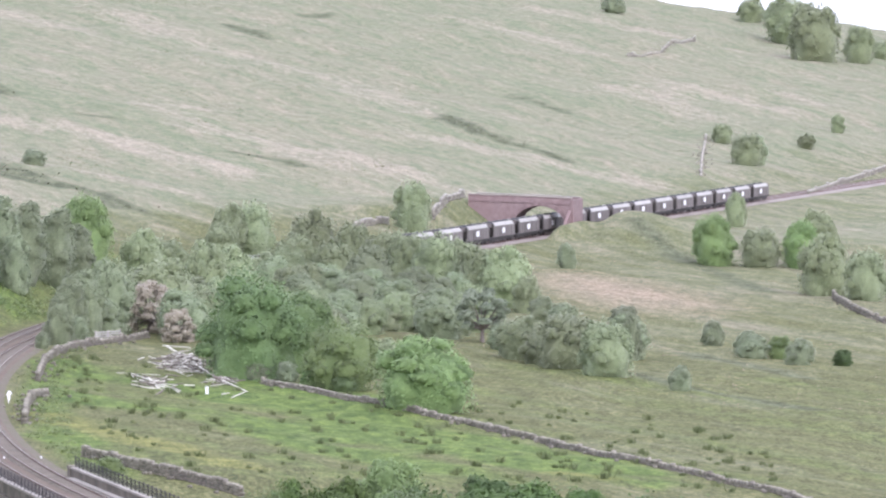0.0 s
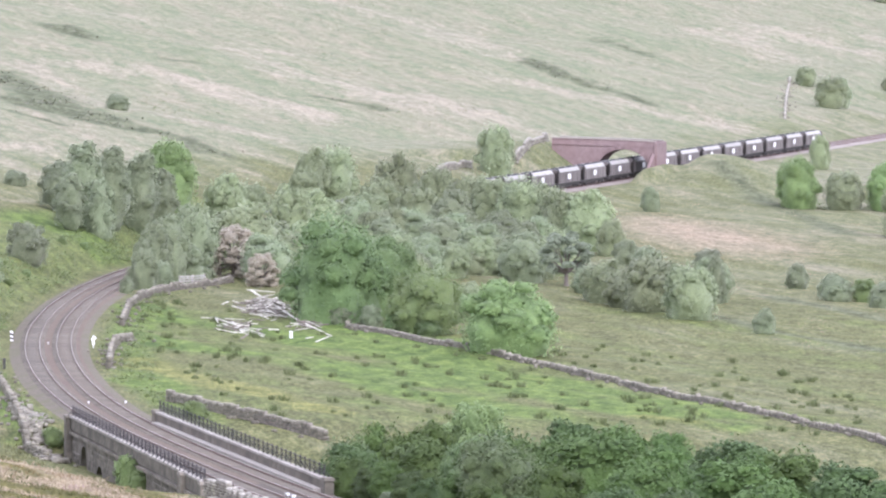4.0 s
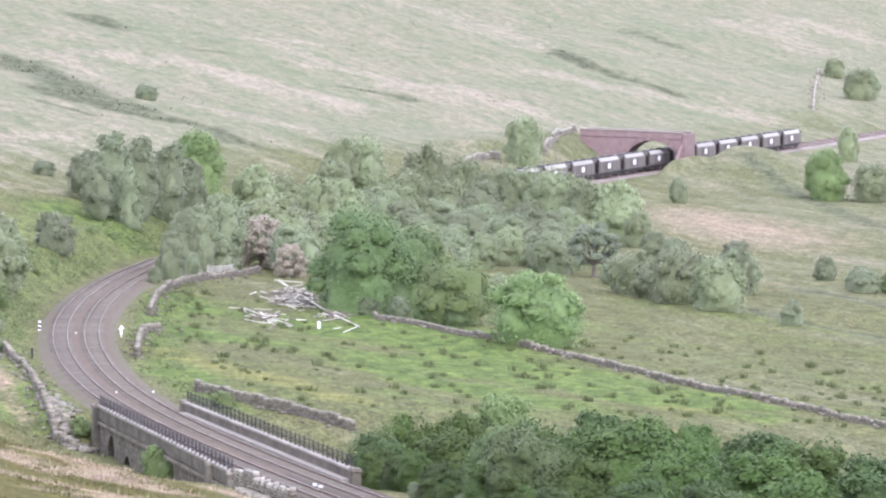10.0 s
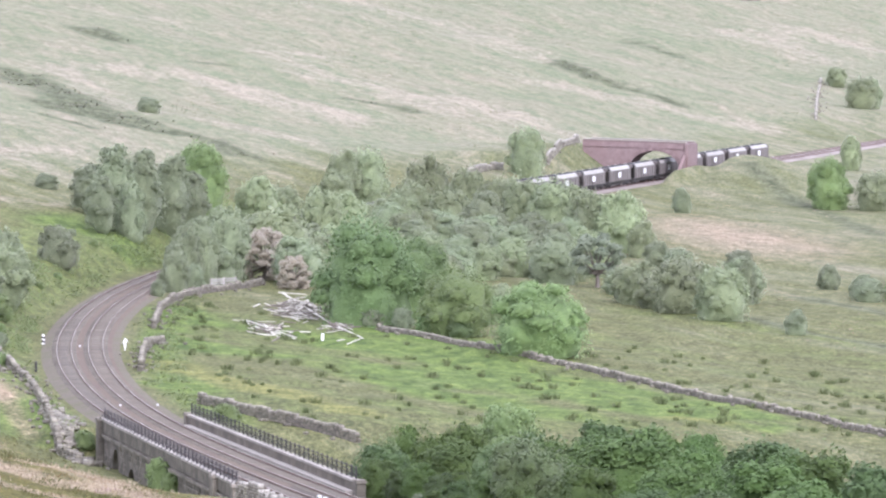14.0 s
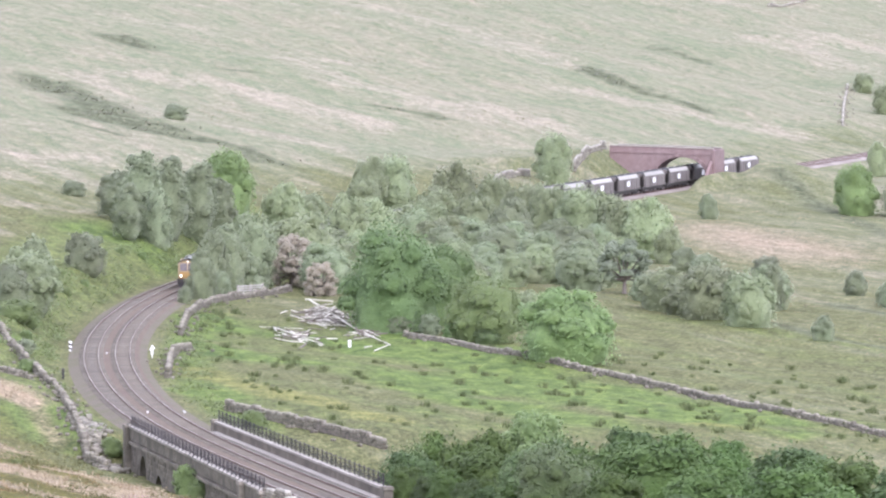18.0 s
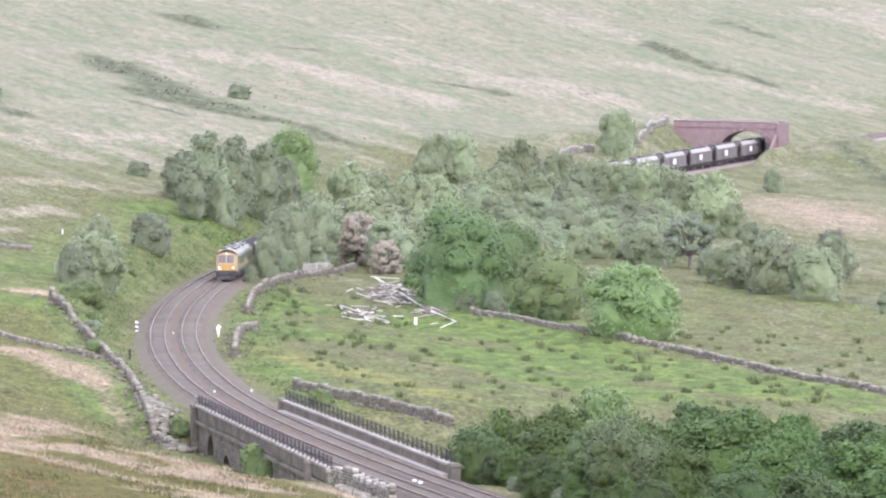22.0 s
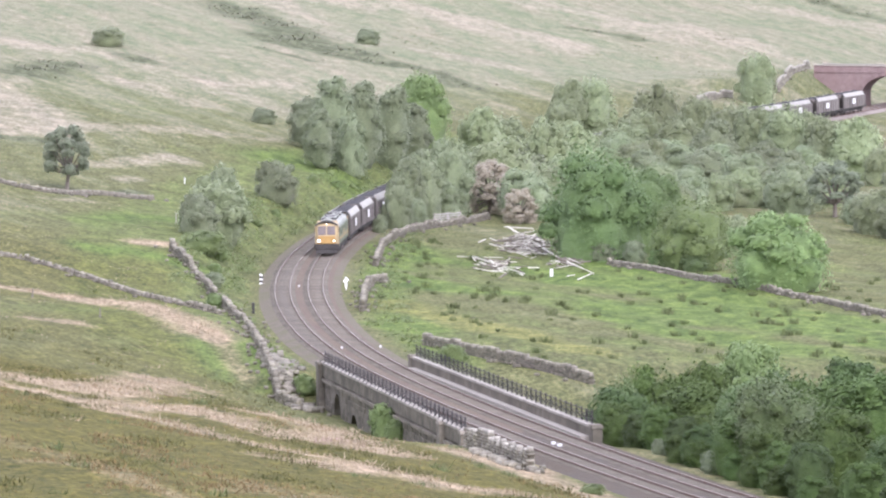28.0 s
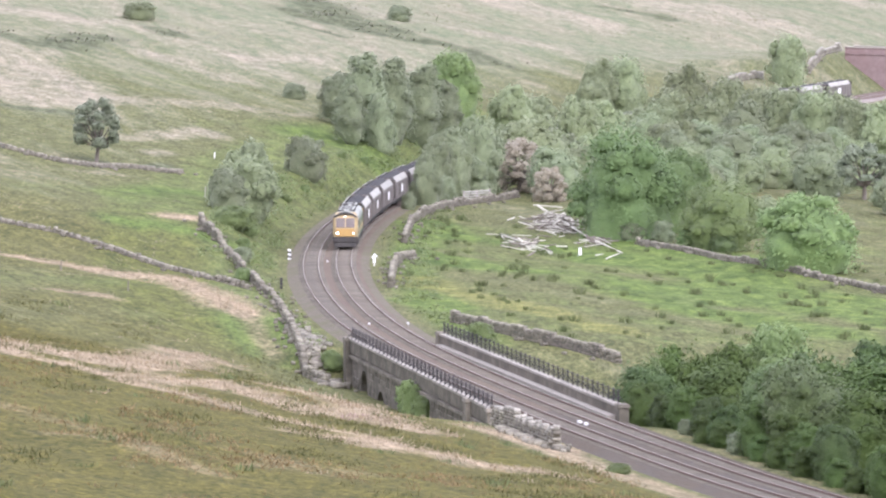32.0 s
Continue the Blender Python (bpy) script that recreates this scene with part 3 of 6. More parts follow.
def cover_of(X, Y):
    """What grows where: eight cover values of the ground; moor also adds distance haze."""
    d = side(X, Y)
    field = ease((d - 5) / 3) * window(Y, 530, 712, 34) * ease((60 - d) / 20) * ease((700 - Y - 0.95 * (X - 14)) / 14)
    wave = 0.5 + 0.5 * np.sin((Y + 2.4 * X) * 0.14 + 0.9 * np.sin(X * 0.11 + Y * 0.03)) * np.cos((Y + 1.7 * X) * 0.061)
    bank = window(d, -24, -4.5, 7) * window(Y, 515, 900, 40)
    verge = window(d, 4.5, 11, 4) * window(Y, 520, 760, 30)
    front = window(Y, 180, 480, 30) * ease((-d - 7) / 6)
    pale = near_any(X, Y, FELL_STRAW_A, FELL_STRAW_B, FELL_STRAW_C, NEAR_FELL_STRAW)
    dark = near_any(X, Y, FELL_DARK_A, FELL_DARK_B)
    sward, green = near_any(X, Y, FELL_GREEN), near_any(X, Y, SLOPE_GREEN)
    bright, gold, low = near_any(X, Y, FIELD_BRIGHT), near_any(X, Y, FIELD_GOLD), near_any(X, Y, FIELD_DARK)
    tawny, faint, dull = near_any(X, Y, FRONT_STRAW_A, FRONT_STRAW_B), near_any(X, Y, FRONT_FAINT), near_any(X, Y, FRONT_DARK)
    ditch, trod = near_any(X, Y, DITCHES), near_any(X, Y, TROD)
    return {
        "lush": 0.30 * field + 0.22 * field * wave + 0.62 * bright - 0.40 * field * low - 0.3 * gold + 0.42 * bank + 0.30 * verge + 0.30 * green + 0.18 * sward + 0.28 * ease((d - 22) / 10) * window(Y, 545, 740, 40) * (0.4 + wave) + 0.24 * window(d, 5, 30, 10) * window(Y, 1090, 1500, 60) - 0.5 * trod,
        # moor rises with distance, which puts haze into the far ground's colour
        "moor": 0.12 + 0.40 * ease((-d - 14) / 40) * ease((Y - 620) / 480) + 0.10 * ease((d - 20) / 30) * ease((Y - 760) / 80) - 0.35 * bank - 0.2 * field - 0.10 * sward - 0.55 * front + 0.22 * ease((Y - 900) / 250) - 0.3 * window(d, -60, -6, 10) * window(Y, 470, 600, 60),
        "straw": 0.03 * ease((-d - 16) / 30) + 0.03 * ease((-d - 16) / 12) * window(Y, 600, 980, 80) - 0.06 * front + 0.225 * pale + 0.08 * trod - 0.3 * bank - 0.16 * field - 0.25 * green - 0.18 * sward,
        "rust": 0.12 * ease((d - 22) / 10) * window(Y, 560, 900, 60) + (0.6 * bump(X, Y, 80, 930, 13, 50) + 0.4 * bump(X, Y, 93, 905, 13, 40)) * ease((d - 8) / 8) + 0.3 * window(d, 3, 9, 2) * window(Y, 370, 452, 16),
        "gold": 0.58 * gold + 0.35 * bright * wave,
        "olive": 0.62 * front + 0.34 * ease((-d - 9) / 5) * window(Y, 470, 630, 60) - 0.2 * green,
        "tawny": 0.62 * tawny + 0.25 * faint + 0.26 * trod + 0.5 * window(d, -9.5, -4.6, 2) * window(Y, 330, 434, 14),
        "heath": 0.72 * dark + 0.6 * ditch + 0.2 * low * field + 0.24 * dull,
    }


def build_ground():
    ys = np.concatenate([np.arange(-250, 240, 14.0), np.arange(240, 420, 1.8), np.arange(420, 800, 1.5), np.arange(800, 1320, 2.8), np.arange(1320, 2500, 8.0), np.arange(2500, 5200, 90.0)])
    a = np.concatenate([np.linspace(-4, -0.5, 12)[:-1], np.linspace(-0.5, -0.11, 22)[:-1], np.linspace(-0.11, 0.175, 270), np.linspace(0.175, 0.6, 22)[1:], np.linspace(0.6, 4, 12)[1:]])
    Y = np.repeat(ys[:, None], len(a), 1)
    X = a[None, :] * np.maximum(np.abs(Y), 260)
    Z = ground_z(X, Y)
    n, w = Y.shape
    i = np.arange(n - 1)[:, None] * w + np.arange(w - 1)[None, :]
    f = np.stack([i, i + 1, i + w + 1, i + w], -1).reshape(-1, 4)
    me = raw_mesh("ground", np.stack([X, Y, Z], -1).reshape(-1, 3), f, GROUND, smooth=True)
    covers = cover_of(X, Y)
    for key, value in covers.items():
        me.attributes.new(key, "FLOAT", "POINT").data.foreach_set("value", np.clip(value, -1, 1.5).astype(np.float32).ravel())
    return tagged(new("ground", me), "rough green and straw fell grass on a sloping hillside", "hillside", kind="structure")


build_ground()


# ---- the railway ----
NEAR_Y = np.concatenate([np.arange(150, 900, 2.0), np.arange(900, 1700, 5.0)])


def build_track():
    v, f = strip([(-4.7, -0.66), (-4.0, -0.44), (-3.4, -0.36), (-2.9, -0.17), (-1.65, -0.15), (-0.5, -0.17), (0, -0.24), (0.5, -0.17), (1.65, -0.15), (2.9, -0.17), (3.4, -0.36), (4.2, -0.43), (4.8, -0.66)], NEAR_Y)
    # on the viaduct the bed keeps within the parapets
    grid = v.reshape(len(NEAR_Y), -1, 3)
    over = (NEAR_Y > 448) & (NEAR_Y < 520)
    for cols, edge in (((0, 1), 2), ((11, 12), 10)):
        for c in cols:
            grid[over, c] = grid[over, edge] * [1, 1, 1] + (grid[over, c] - grid[over, edge]) * 0.45 * [1, 1, 0]
            grid[over, c, 2] = rail_z(NEAR_Y[over]) - 0.40
    me = raw_mesh("ballast", v, f, BALLAST, smooth=True)
    me.materials.append(BALLAST_DARK)
    me.materials.append(CESS)
    me.materials.append(BALLAST_HAZED)
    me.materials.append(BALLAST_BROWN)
    kinds = np.tile([2, 2, 2, 1, 1, 0, 0, 0, 0, 0, 2, 2], (len(NEAR_Y) - 1, 1)).astype(np.int32)
    # beyond here the bed's colour has haze painted in
    kinds[NEAR_Y[:-1] > 960] = 3
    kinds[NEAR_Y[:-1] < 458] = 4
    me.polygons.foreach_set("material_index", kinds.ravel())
    tagged(new("ballast", me), "brown-grey stone ballast under a double railway line", "ballast", kind="structure")
    for middle in (-1.65, 1.65):
        track = tagged(empty("railway_track"), "pair of steel rails on sleepers in brown ballast", "railway track", group="railway tracks", kind="structure")
        for g in (-0.7525, 0.7525):
            d = middle + g
            v, f = strip([(d + 0.07, -0.16), (d + 0.036, -0.10), (d + 0.036, -0.006), (d + 0.024, 0.0), (d - 0.024, 0.0), (d - 0.036, -0.006), (d - 0.036, -0.10), (d - 0.07, -0.16)], NEAR_Y)
            me = raw_mesh("rail", v, f, RAIL_SIDE)
            me.materials.append(RAIL_TOP)
            idx = np.zeros(len(f), np.int32)
            idx[3::7] = 1
            me.polygons.foreach_set("material_index", idx)
            new("rail", me).parent = track
        bm_v, bm_f = [], []
        for k, y in enumerate(np.arange(330, 800, 0.68)):
            c, h = on_line(y, middle, -0.135), radians(heading(y))
            ax, ay = Vector((math.cos(h), math.sin(h), 0)) * 1.28, Vector((-math.sin(h), math.cos(h), 0)) * 0.125
            q = [c - ax - ay, c + ax - ay, c + ax + ay, c - ax + ay]
            bm_v += [p for p in q] + [p - Vector((0, 0, 0.12)) for p in q]
            o = 8 * k
            bm_f += [(o, o + 1, o + 2, o + 3), (o, o + 4, o + 5, o + 1), (o + 1, o + 5, o + 6, o + 2), (o + 2, o + 6, o + 7, o + 3), (o + 3, o + 7, o + 4, o)]
        tagged(new("sleepers", raw_mesh("sleepers", [tuple(p) for p in bm_v], bm_f, SLEEPER)), "weathered sleepers bedded in ballast", kind="stuff").parent = track


build_track()


# ---- the stone viaduct over the gill ----
VIA_DIR = Vector((-0.169, 0.9856, 0))
VIA_NRM = Vector((0.9856, 0.169, 0))
VIA_TURN = Matrix.Rotation(math.atan2(0.169, 0.9856), 4, "Z")


def via(x, y, z=0.0):
    """x metres right of the viaduct's middle, y metres along it from its near end."""
    return Vector((9.1, 446.9, z)) + VIA_NRM * x + VIA_DIR * y


def arch_wall(length, top, foot, openings):
    """Outline in y and z of a wall with arched openings that reach its foot: (middle, half width, spring height)."""
    out = [(0, foot)]
    for mid, half, spring in openings:
        out.append((mid - half, foot))
        out += [(mid + half * math.cos(math.pi - math.pi * k / 14), spring + half * math.sin(math.pi * k / 14)) for k in range(15)]
        out.append((mid + half, foot))
    return out + [(length, foot), (length, top), (0, top)]


def build_viaduct():
    thing = tagged(empty("viaduct", Matrix.Translation(via(0, 0)) @ VIA_TURN), "low gritstone railway viaduct with parapets over a wooded gill", "viaduct", kind="structure")
    lay = Matrix(((0, 1, 0, 0), (1, 0, 0, 0), (0, 0, 1, 0), (0, 0, 0, 1)))

    def wall(name, y0, length, top, foot, openings, x0, x1, material, label=""):
        bm = bmesh.new()
        prism(bm, arch_wall(length, top, foot, openings), x0, x1)
        bm.transform(Matrix.Translation((0, y0, 0)) @ lay)
        bmesh.ops.recalc_face_normals(bm, faces=bm.faces[:])
        return part(name, bm, material, thing, label)

    arches = [(14, 2.2, -6.6), (22, 2.2, -6.6), (30, 2.2, -6.4), (38, 2.2, -6.0), (46, 2.2, -5.6), (54, 1.9, -4.3), (62.5, 1.7, -3.1)]
    skew = -0.0205

    def wall_skew(name, y0, length, top, foot, x0, x1, material, label=""):
        ob = wall(name, y0, length, top, foot, [], x0, x1, material, label)
        for v in ob.data.vertices:
            v.co.x += skew * v.co.y
        return ob

    wall("arcade", 3, 67, -0.42, -12, [(m - 3, h, s) for m, h, s in arches], -5.05, 3.5, ASHLAR)
    wall("parapet", 3.2, 67, 0.55, -0.42, [], -5.2, -4.75, ASHLAR)
    wall_skew("parapet", 4.5, 68.5, 0.58, -0.6, 4.35, 4.85, ASHLAR_SHADED)
    wall("string_course", 3.2, 66.6, -0.60, -0.85, [], -5.32, -5.05, ASHLAR)
    wall_skew("walkway", 5.0, 66, -0.06, -0.6, 3.7, 4.35, COPING, "pale concrete walkway beside the rails")
    for y, x, top in ((3.4, -5.2, 0.55), (69.6, -5.2, 0.55), (12.2, -5.2, 0.5), (73.2, 3.15, 0.6), (4.4, 4.6, 0.6)):
        bm = bmesh.new()
        box(bm, (0.75, 1.3, top + 9), (x, y, (top - 9) / 2), bevel=0.05)
        box(bm, (0.9, 1.5, 0.22), (x, y, top + 0.11), taper=(0.85, 0.85))
        part("pilaster", bm, ASHLAR, thing)
    bm = bmesh.new()
    box(bm, (0.64, 1.17, 0.2), bevel=0.03)
    stone = mesh_of(bm, "coping")
    stone.materials.append(COPING)
    rng = random.Random(3)
    for x, y0, n, z, k2 in ((-4.97, 3.9, 55, 0.65, 0.0), (4.6, 5.2, 56, 0.68, skew)):
        for k in range(n):
            y = y0 + 0.6 + 1.19 * k
            shared("coping", stone, thing, Matrix.Translation((x + k2 * y + rng.uniform(-0.02, 0.02), y, z)) @ Matrix.Rotation(rng.uniform(-0.02, 0.02) - k2, 4, "Z"))
    # face courses on the uphill side
    bm = bmesh.new()
    box(bm, (0.16, 1.04, 0.40), bevel=0.03)
    block = mesh_of(bm, "block")
    block.materials.append(ASHLAR)
    for row in range(9):
        for k in range(55):
            y, z = 4.4 + 1.16 * k + (0.55 if row % 2 else 0) + rng.uniform(-0.1, 0.1), -1.15 - 0.45 * row
            if any(abs(y - m) < h + 0.7 and z < s + h + 0.5 for m, h, s in arches) or rng.random() < 0.25:
                continue
            shared("block", block, thing, Matrix.Translation((-5.0 - rng.uniform(0.0, 0.03), y, z)))
    return thing


def build_railing(name, x, y0, n, step, z, tall, skew=0.0):
    """Iron parapet railing: posts, bars and three rails."""
    thing = tagged(empty(name, Matrix.Translation(via(x, y0, z)) @ VIA_TURN @ Matrix.Rotation(-skew, 4, "Z")), "dark iron railing along the viaduct parapet", "railing", group="viaduct railings")
    bm = bmesh.new()
    box(bm, (0.08, 0.10, tall), (0, 0, tall / 2))
    box(bm, (0.14, 0.18, 0.08), (0, 0, tall + 0.03), taper=(0.4, 0.4))
    rod(bm, (0.02, 0, tall * 0.55), (0.45 if x > 0 else -0.45, 0, 0.02), 0.03, n=6)
    post = mesh_of(bm, "post")
    post.materials.append(IRON)
    for k in range(n):
        shared("post", post, thing, Matrix.Translation((0, k * step, 0)))
    for h in (0.30, 0.62, 0.94):
        bm = bmesh.new()
        rod(bm, (0, 0, tall * h), (0, (n - 1) * step, tall * h), 0.026, n=6)
        part("rail_bar", bm, IRON, thing)
    bm = bmesh.new()
    box(bm, (0.025, 0.025, tall * 0.92), (0, 0, tall * 0.46))
    bar = mesh_of(bm, "bar")
    bar.materials.append(IRON)
    for k in range(n - 1):
        for j in (1, 2, 3):
            shared("bar", bar, thing, Matrix.Translation((0, (k + j / 4) * step, 0)))
    return thing


build_viaduct()
build_railing("parapet_railing", -4.97, 4.2, 37, 1.8, 0.74, 0.85)
build_railing("parapet_railing", 4.5, 5.2, 39, 1.75, 0.77, 0.95, -0.0205)


# ---- the red sandstone overbridge ----
def build_overbridge():
    o = on_line(1075, 0, 0)
    turn = Matrix.Rotation(radians(heading(1075)), 4, "Z")
    thing = tagged(empty("overbridge", Matrix.Translation(o) @ turn), "red sandstone road bridge with one arch over the railway", "bridge", kind="structure")
    half, spring, crown, mid = 4.7, 2.0, 5.1, 1.2
    arch = [(mid + half * math.cos(math.pi - math.pi * k / 22), spring + (crown - spring) * math.sin(math.pi * k / 22)) for k in range(23)]

    def level(x):
        return 7.1 - 0.029 * (x + 12.1) + 0.1 * math.exp(-(((x - 1) / 7) ** 2))

    xs = [-12.2, -9, -6, -3, 0, 3, 6, 7.2]
    top = [(x, level(x)) for x in xs]
    for name, y0, y1 in (("spandrel", -3.2, -2.7), ("spandrel", 2.7, 3.2)):
        bm = bmesh.new()
        prism(bm, [(-12.2, -2), (mid - half, -2)] + arch + [(mid + half, -2), (7.2, -2)] + top[::-1], y0, y1)
        part(name, bm, RED_STONE, thing)
    bm = bmesh.new()
    prism(bm, [(-12.1, -2), (mid - half - 0.02, -2)] + [((x - mid) * 1.004 + mid, z + 0.02) for x, z in arch] + [(mid + half + 0.02, -2), (7.1, -2), (7.1, 5.5), (-12.1, 5.8)], -2.7, 2.7)
    part("barrel", bm, RED_STONE, thing)
    for y in (-3.2, 3.2):
        bm = bmesh.new()
        prism(bm, [(x, level(x) - 0.95) for x in xs] + [(x, level(x) - 1.2) for x in xs[::-1]], y - 0.14, y + 0.14)
        part("string_course", bm, RED_STONE, thing)
        bm = bmesh.new()
        prism(bm, [(x, level(x) + 0.16) for x in xs] + [(x, level(x)) for x in xs[::-1]], y * 0.93 - 0.36, y * 0.93 + 0.36)
        part("parapet_coping", bm, COPING, thing, "pale worn coping along the parapet")
    # dressed arch ring
    bm = bmesh.new()
    box(bm, (0.70, 0.3, 0.52), bevel=0.03)
    ring = mesh_of(bm, "voussoir")
    ring.materials.append(RED_STONE)
    for k in range(23):
        a = math.pi * (k + 0.5) / 23
        p = Vector((mid + half * -math.cos(a) * 1.05, -3.24, spring + (crown - spring) * math.sin(a) + 0.28 * math.sin(a) + 0.02))
        shared("voussoir", ring, thing, Matrix.Translation(p) @ Matrix.Rotation(math.atan2(-math.cos(a) * (crown - spring), math.sin(a) * half) * -1, 4, "Y"))
    bm = bmesh.new()
    box(bm, (0.6, 7.2, 8.5), (7.3, 0, 2.2), bevel=0.06)
    part("end_pier", bm, RED_STONE, thing)
    # sloping wing wall with pale coping
    for name, m, lift, wide in (("wing_wall", RED_STONE, 0.0, 0.22), ("wing_coping", RED_STONE, 0.12, 0.26)):
        bm = bmesh.new()
        low = -2.5 if lift == 0 else None
        ends = ((6.9, -3.3, 4.4), (6.9, -9.0, 0.7))
        v = []
        for x, y, z in ends:
            v += [bm.verts.new((x - wide, y, z + lift)), bm.verts.new((x + wide, y, z + lift)), bm.verts.new((x + wide, y, z - 0.02 if low is None else low)), bm.verts.new((x - wide, y, z - 0.02 if low is None else low))]
        for f in ((0, 1, 2, 3), (7, 6, 5, 4), (0, 4, 5, 1), (1, 5, 6, 2), (2, 6, 7, 3), (3, 7, 4, 0)):
            bm.faces.new([v[i] for i in f])
        part(name, bm, m, thing)
    return thing


build_overbridge()
# ---- the coal train ----
TRACK_D = 1.65
ARC_Y = np.arange(300.0, 1700.0, 1.0)
_p = np.array([tuple(on_line(y, TRACK_D)) for y in ARC_Y])
ARC_S = np.concatenate([[0], np.cumsum(np.linalg.norm(np.diff(_p, axis=0), axis=1))])
SPEED, PITCH, WAGONS = 7.49, 17.63, 21
FRONT_AT_19 = float(np.interp(738.6, ARC_Y, ARC_S))


def on_track(s):
    return Vector([float(np.interp(s, ARC_S, _p[:, k])) for k in range(3)])


def ride(back, base, t):
    """Pose of a vehicle whose front is that far behind the train's front, with its bogies base apart from the middle."""
    s = FRONT_AT_19 - SPEED * (t - 19.0) + back
    a, b = on_track(s - base), on_track(s + base)
    way = a - b
    m = Matrix.Rotation(math.atan2(-way.x, way.y), 4, "Z") @ Matrix.Rotation(math.atan2(way.z, math.hypot(way.x, way.y)), 4, "X")
    return Matrix.Translation((a + b) / 2) @ m


def wheel_mesh(r):
    bm = bmesh.new()
    rod(bm, (-0.78, 0, 0), (0.78, 0, 0), 0.09, n=8)
    for x in (-0.72, 0.72):
        rod(bm, (x - 0.065, 0, 0), (x + 0.065, 0, 0), r, n=18)
        rod(bm, (x * 1.0 - math.copysign(0.08, x), 0, 0), (x - math.copysign(0.05, x), 0, 0), r + 0.03, n=18)
    me = mesh_of(bm, "wheelset")
    me.materials.append(UNDER)
    return me


def build_loco():
    loco = tagged(empty("locomotive"), "green and yellow diesel freight locomotive with lit headlights", "locomotive")
    bm = bmesh.new()
    prism(bm, [(-1.32, 1.15), (1.32, 1.15), (1.32, 2.86), (1.16, 3.28), (0.72, 3.64), (0.0, 3.78), (-0.72, 3.64), (-1.16, 3.28), (-1.32, 2.86)], -8.3, 8.3)
    part("body", bm, GREEN, loco)
    bm = bmesh.new()
    prism(bm, [(-1.335, 1.55), (1.335, 1.55), (1.335, 1.85), (-1.335, 1.85)], -8.2, 8.2)
    part("body_stripe", bm, YELLOW, loco, "yellow band along the bodyside")
    bm = bmesh.new()
    prism(bm, [(-1.26, 3.10), (1.26, 3.10), (1.18, 3.32), (0.74, 3.70), (0.0, 3.84), (-0.74, 3.70), (-1.18, 3.32)], -8.0, 8.0)
    for y in (-6.5, -3.5, 0, 3.0, 5.6):
        box(bm, (1.5, 1.8, 0.12), (0, y, 3.83), bevel=0.02)
    part("roof", bm, ROOF_GREY, loco, "pale grey engine roof with dark grilles")
    for y in (-6.6, -2.4, 2.9, 6.4):
        for x in (-0.62, 0.62):
            bm = bmesh.new()
            box(bm, (0.55, 1.7, 0.06), (x, y, 3.80), Matrix.Rotation(0.16 if x > 0 else -0.16, 4, "Y"))
            for j in range(6):
                box(bm, (0.55, 0.07, 0.05), (x, y - 0.7 + 0.28 * j, 3.85), Matrix.Rotation(0.16 if x > 0 else -0.16, 4, "Y"))
            part("roof_grille", bm, UNDER, loco, "black slatted roof grille")
    for y in (-5.0, 1.5, 4.4):
        bm = bmesh.new()
        rod(bm, (0, y, 3.8), (0, y, 3.93), 0.62, n=20)
        part("roof_fan", bm, UNDER, loco, "dark round roof fan")
    bm = bmesh.new()
    box(bm, (0.5, 0.9, 0.3), (0.35, -1.8, 3.9), bevel=0.03)
    part("exhaust", bm, UNDER, loco)
    for end in (1, -1):
        bm = bmesh.new()
        prof = [(0, 1.0), (1.2, 1.0), (1.55, 1.28), (1.58, 2.12), (1.32, 3.22), (1.15, 3.46), (0, 3.72)]
        a = []
        for x, k in ((-1.32, 0.0), (-1.22, 0.72), (-0.98, 1), (0.98, 1), (1.22, 0.72), (1.32, 0.0)):
            a.append([bm.verts.new((x * (0.80 if z > 3.3 else 1), end * (8.3 + y * (0.45 + 0.55 * k)), z)) for y, z in prof])
        for p, q in zip(a, a[1:]):
            for j in range(len(prof) - 1):
                bm.faces.new((p[j], q[j], q[j + 1], p[j + 1]))
        for w in (a[0], a[-1]):
            bm.faces.new(w)
        bmesh.ops.recalc_face_normals(bm, faces=bm.faces[:])
        cab = part("cab_front", bm, YELLOW, loco, "bright yellow cab end")
        bm = bmesh.new()
        prism(bm, [(-1.28, 3.28), (-0.7, 3.66), (0.0, 3.80), (0.7, 3.66), (1.28, 3.28), (1.16, 3.22), (0.6, 3.52), (0.0, 3.64), (-0.6, 3.52), (-1.16, 3.22)], end * 8.4, end * 9.62)
        part("cab_roof", bm, UNDER, loco, "black cab roof edge")
        lean = Matrix.Rotation(end * 0.232, 4, "X")
        for x in (-0.5, 0.5):
            bm = bmesh.new()
            box(bm, (0.9, 0.06, 0.98), (x, end * 9.755, 2.70), lean, bevel=0.02)
            part("windscreen", bm, GLASS, cab, "dark cab windscreen")
            bm = bmesh.new()
            rod(bm, (x * 0.9, end * 9.93, 2.22), (x * 0.5, end * 9.78, 2.85), 0.018, n=5)
            part("wiper", bm, UNDER, cab)
        bm = bmesh.new()
        box(bm, (1.86, 0.05, 0.82), (0, end * 9.89, 1.70), bevel=0.02)
        part("nose_panel", bm, ORANGE, cab, "deeper orange-yellow nose panel")
        for x in (-0.82, 0.82):
            bm = bmesh.new()
            rod(bm, (x, end * 9.80, 1.62), (x, end * 9.93, 1.62), 0.13 if x * end > 0 else 0.08, n=16)
            part("headlight", bm, LAMP if end > 0 else GLASS, cab, "lit white headlight" if end > 0 else "")
        bm = bmesh.new()
        rod(bm, (0, end * 9.50, 3.36), (0, end * 9.62, 3.36), 0.055, n=12)
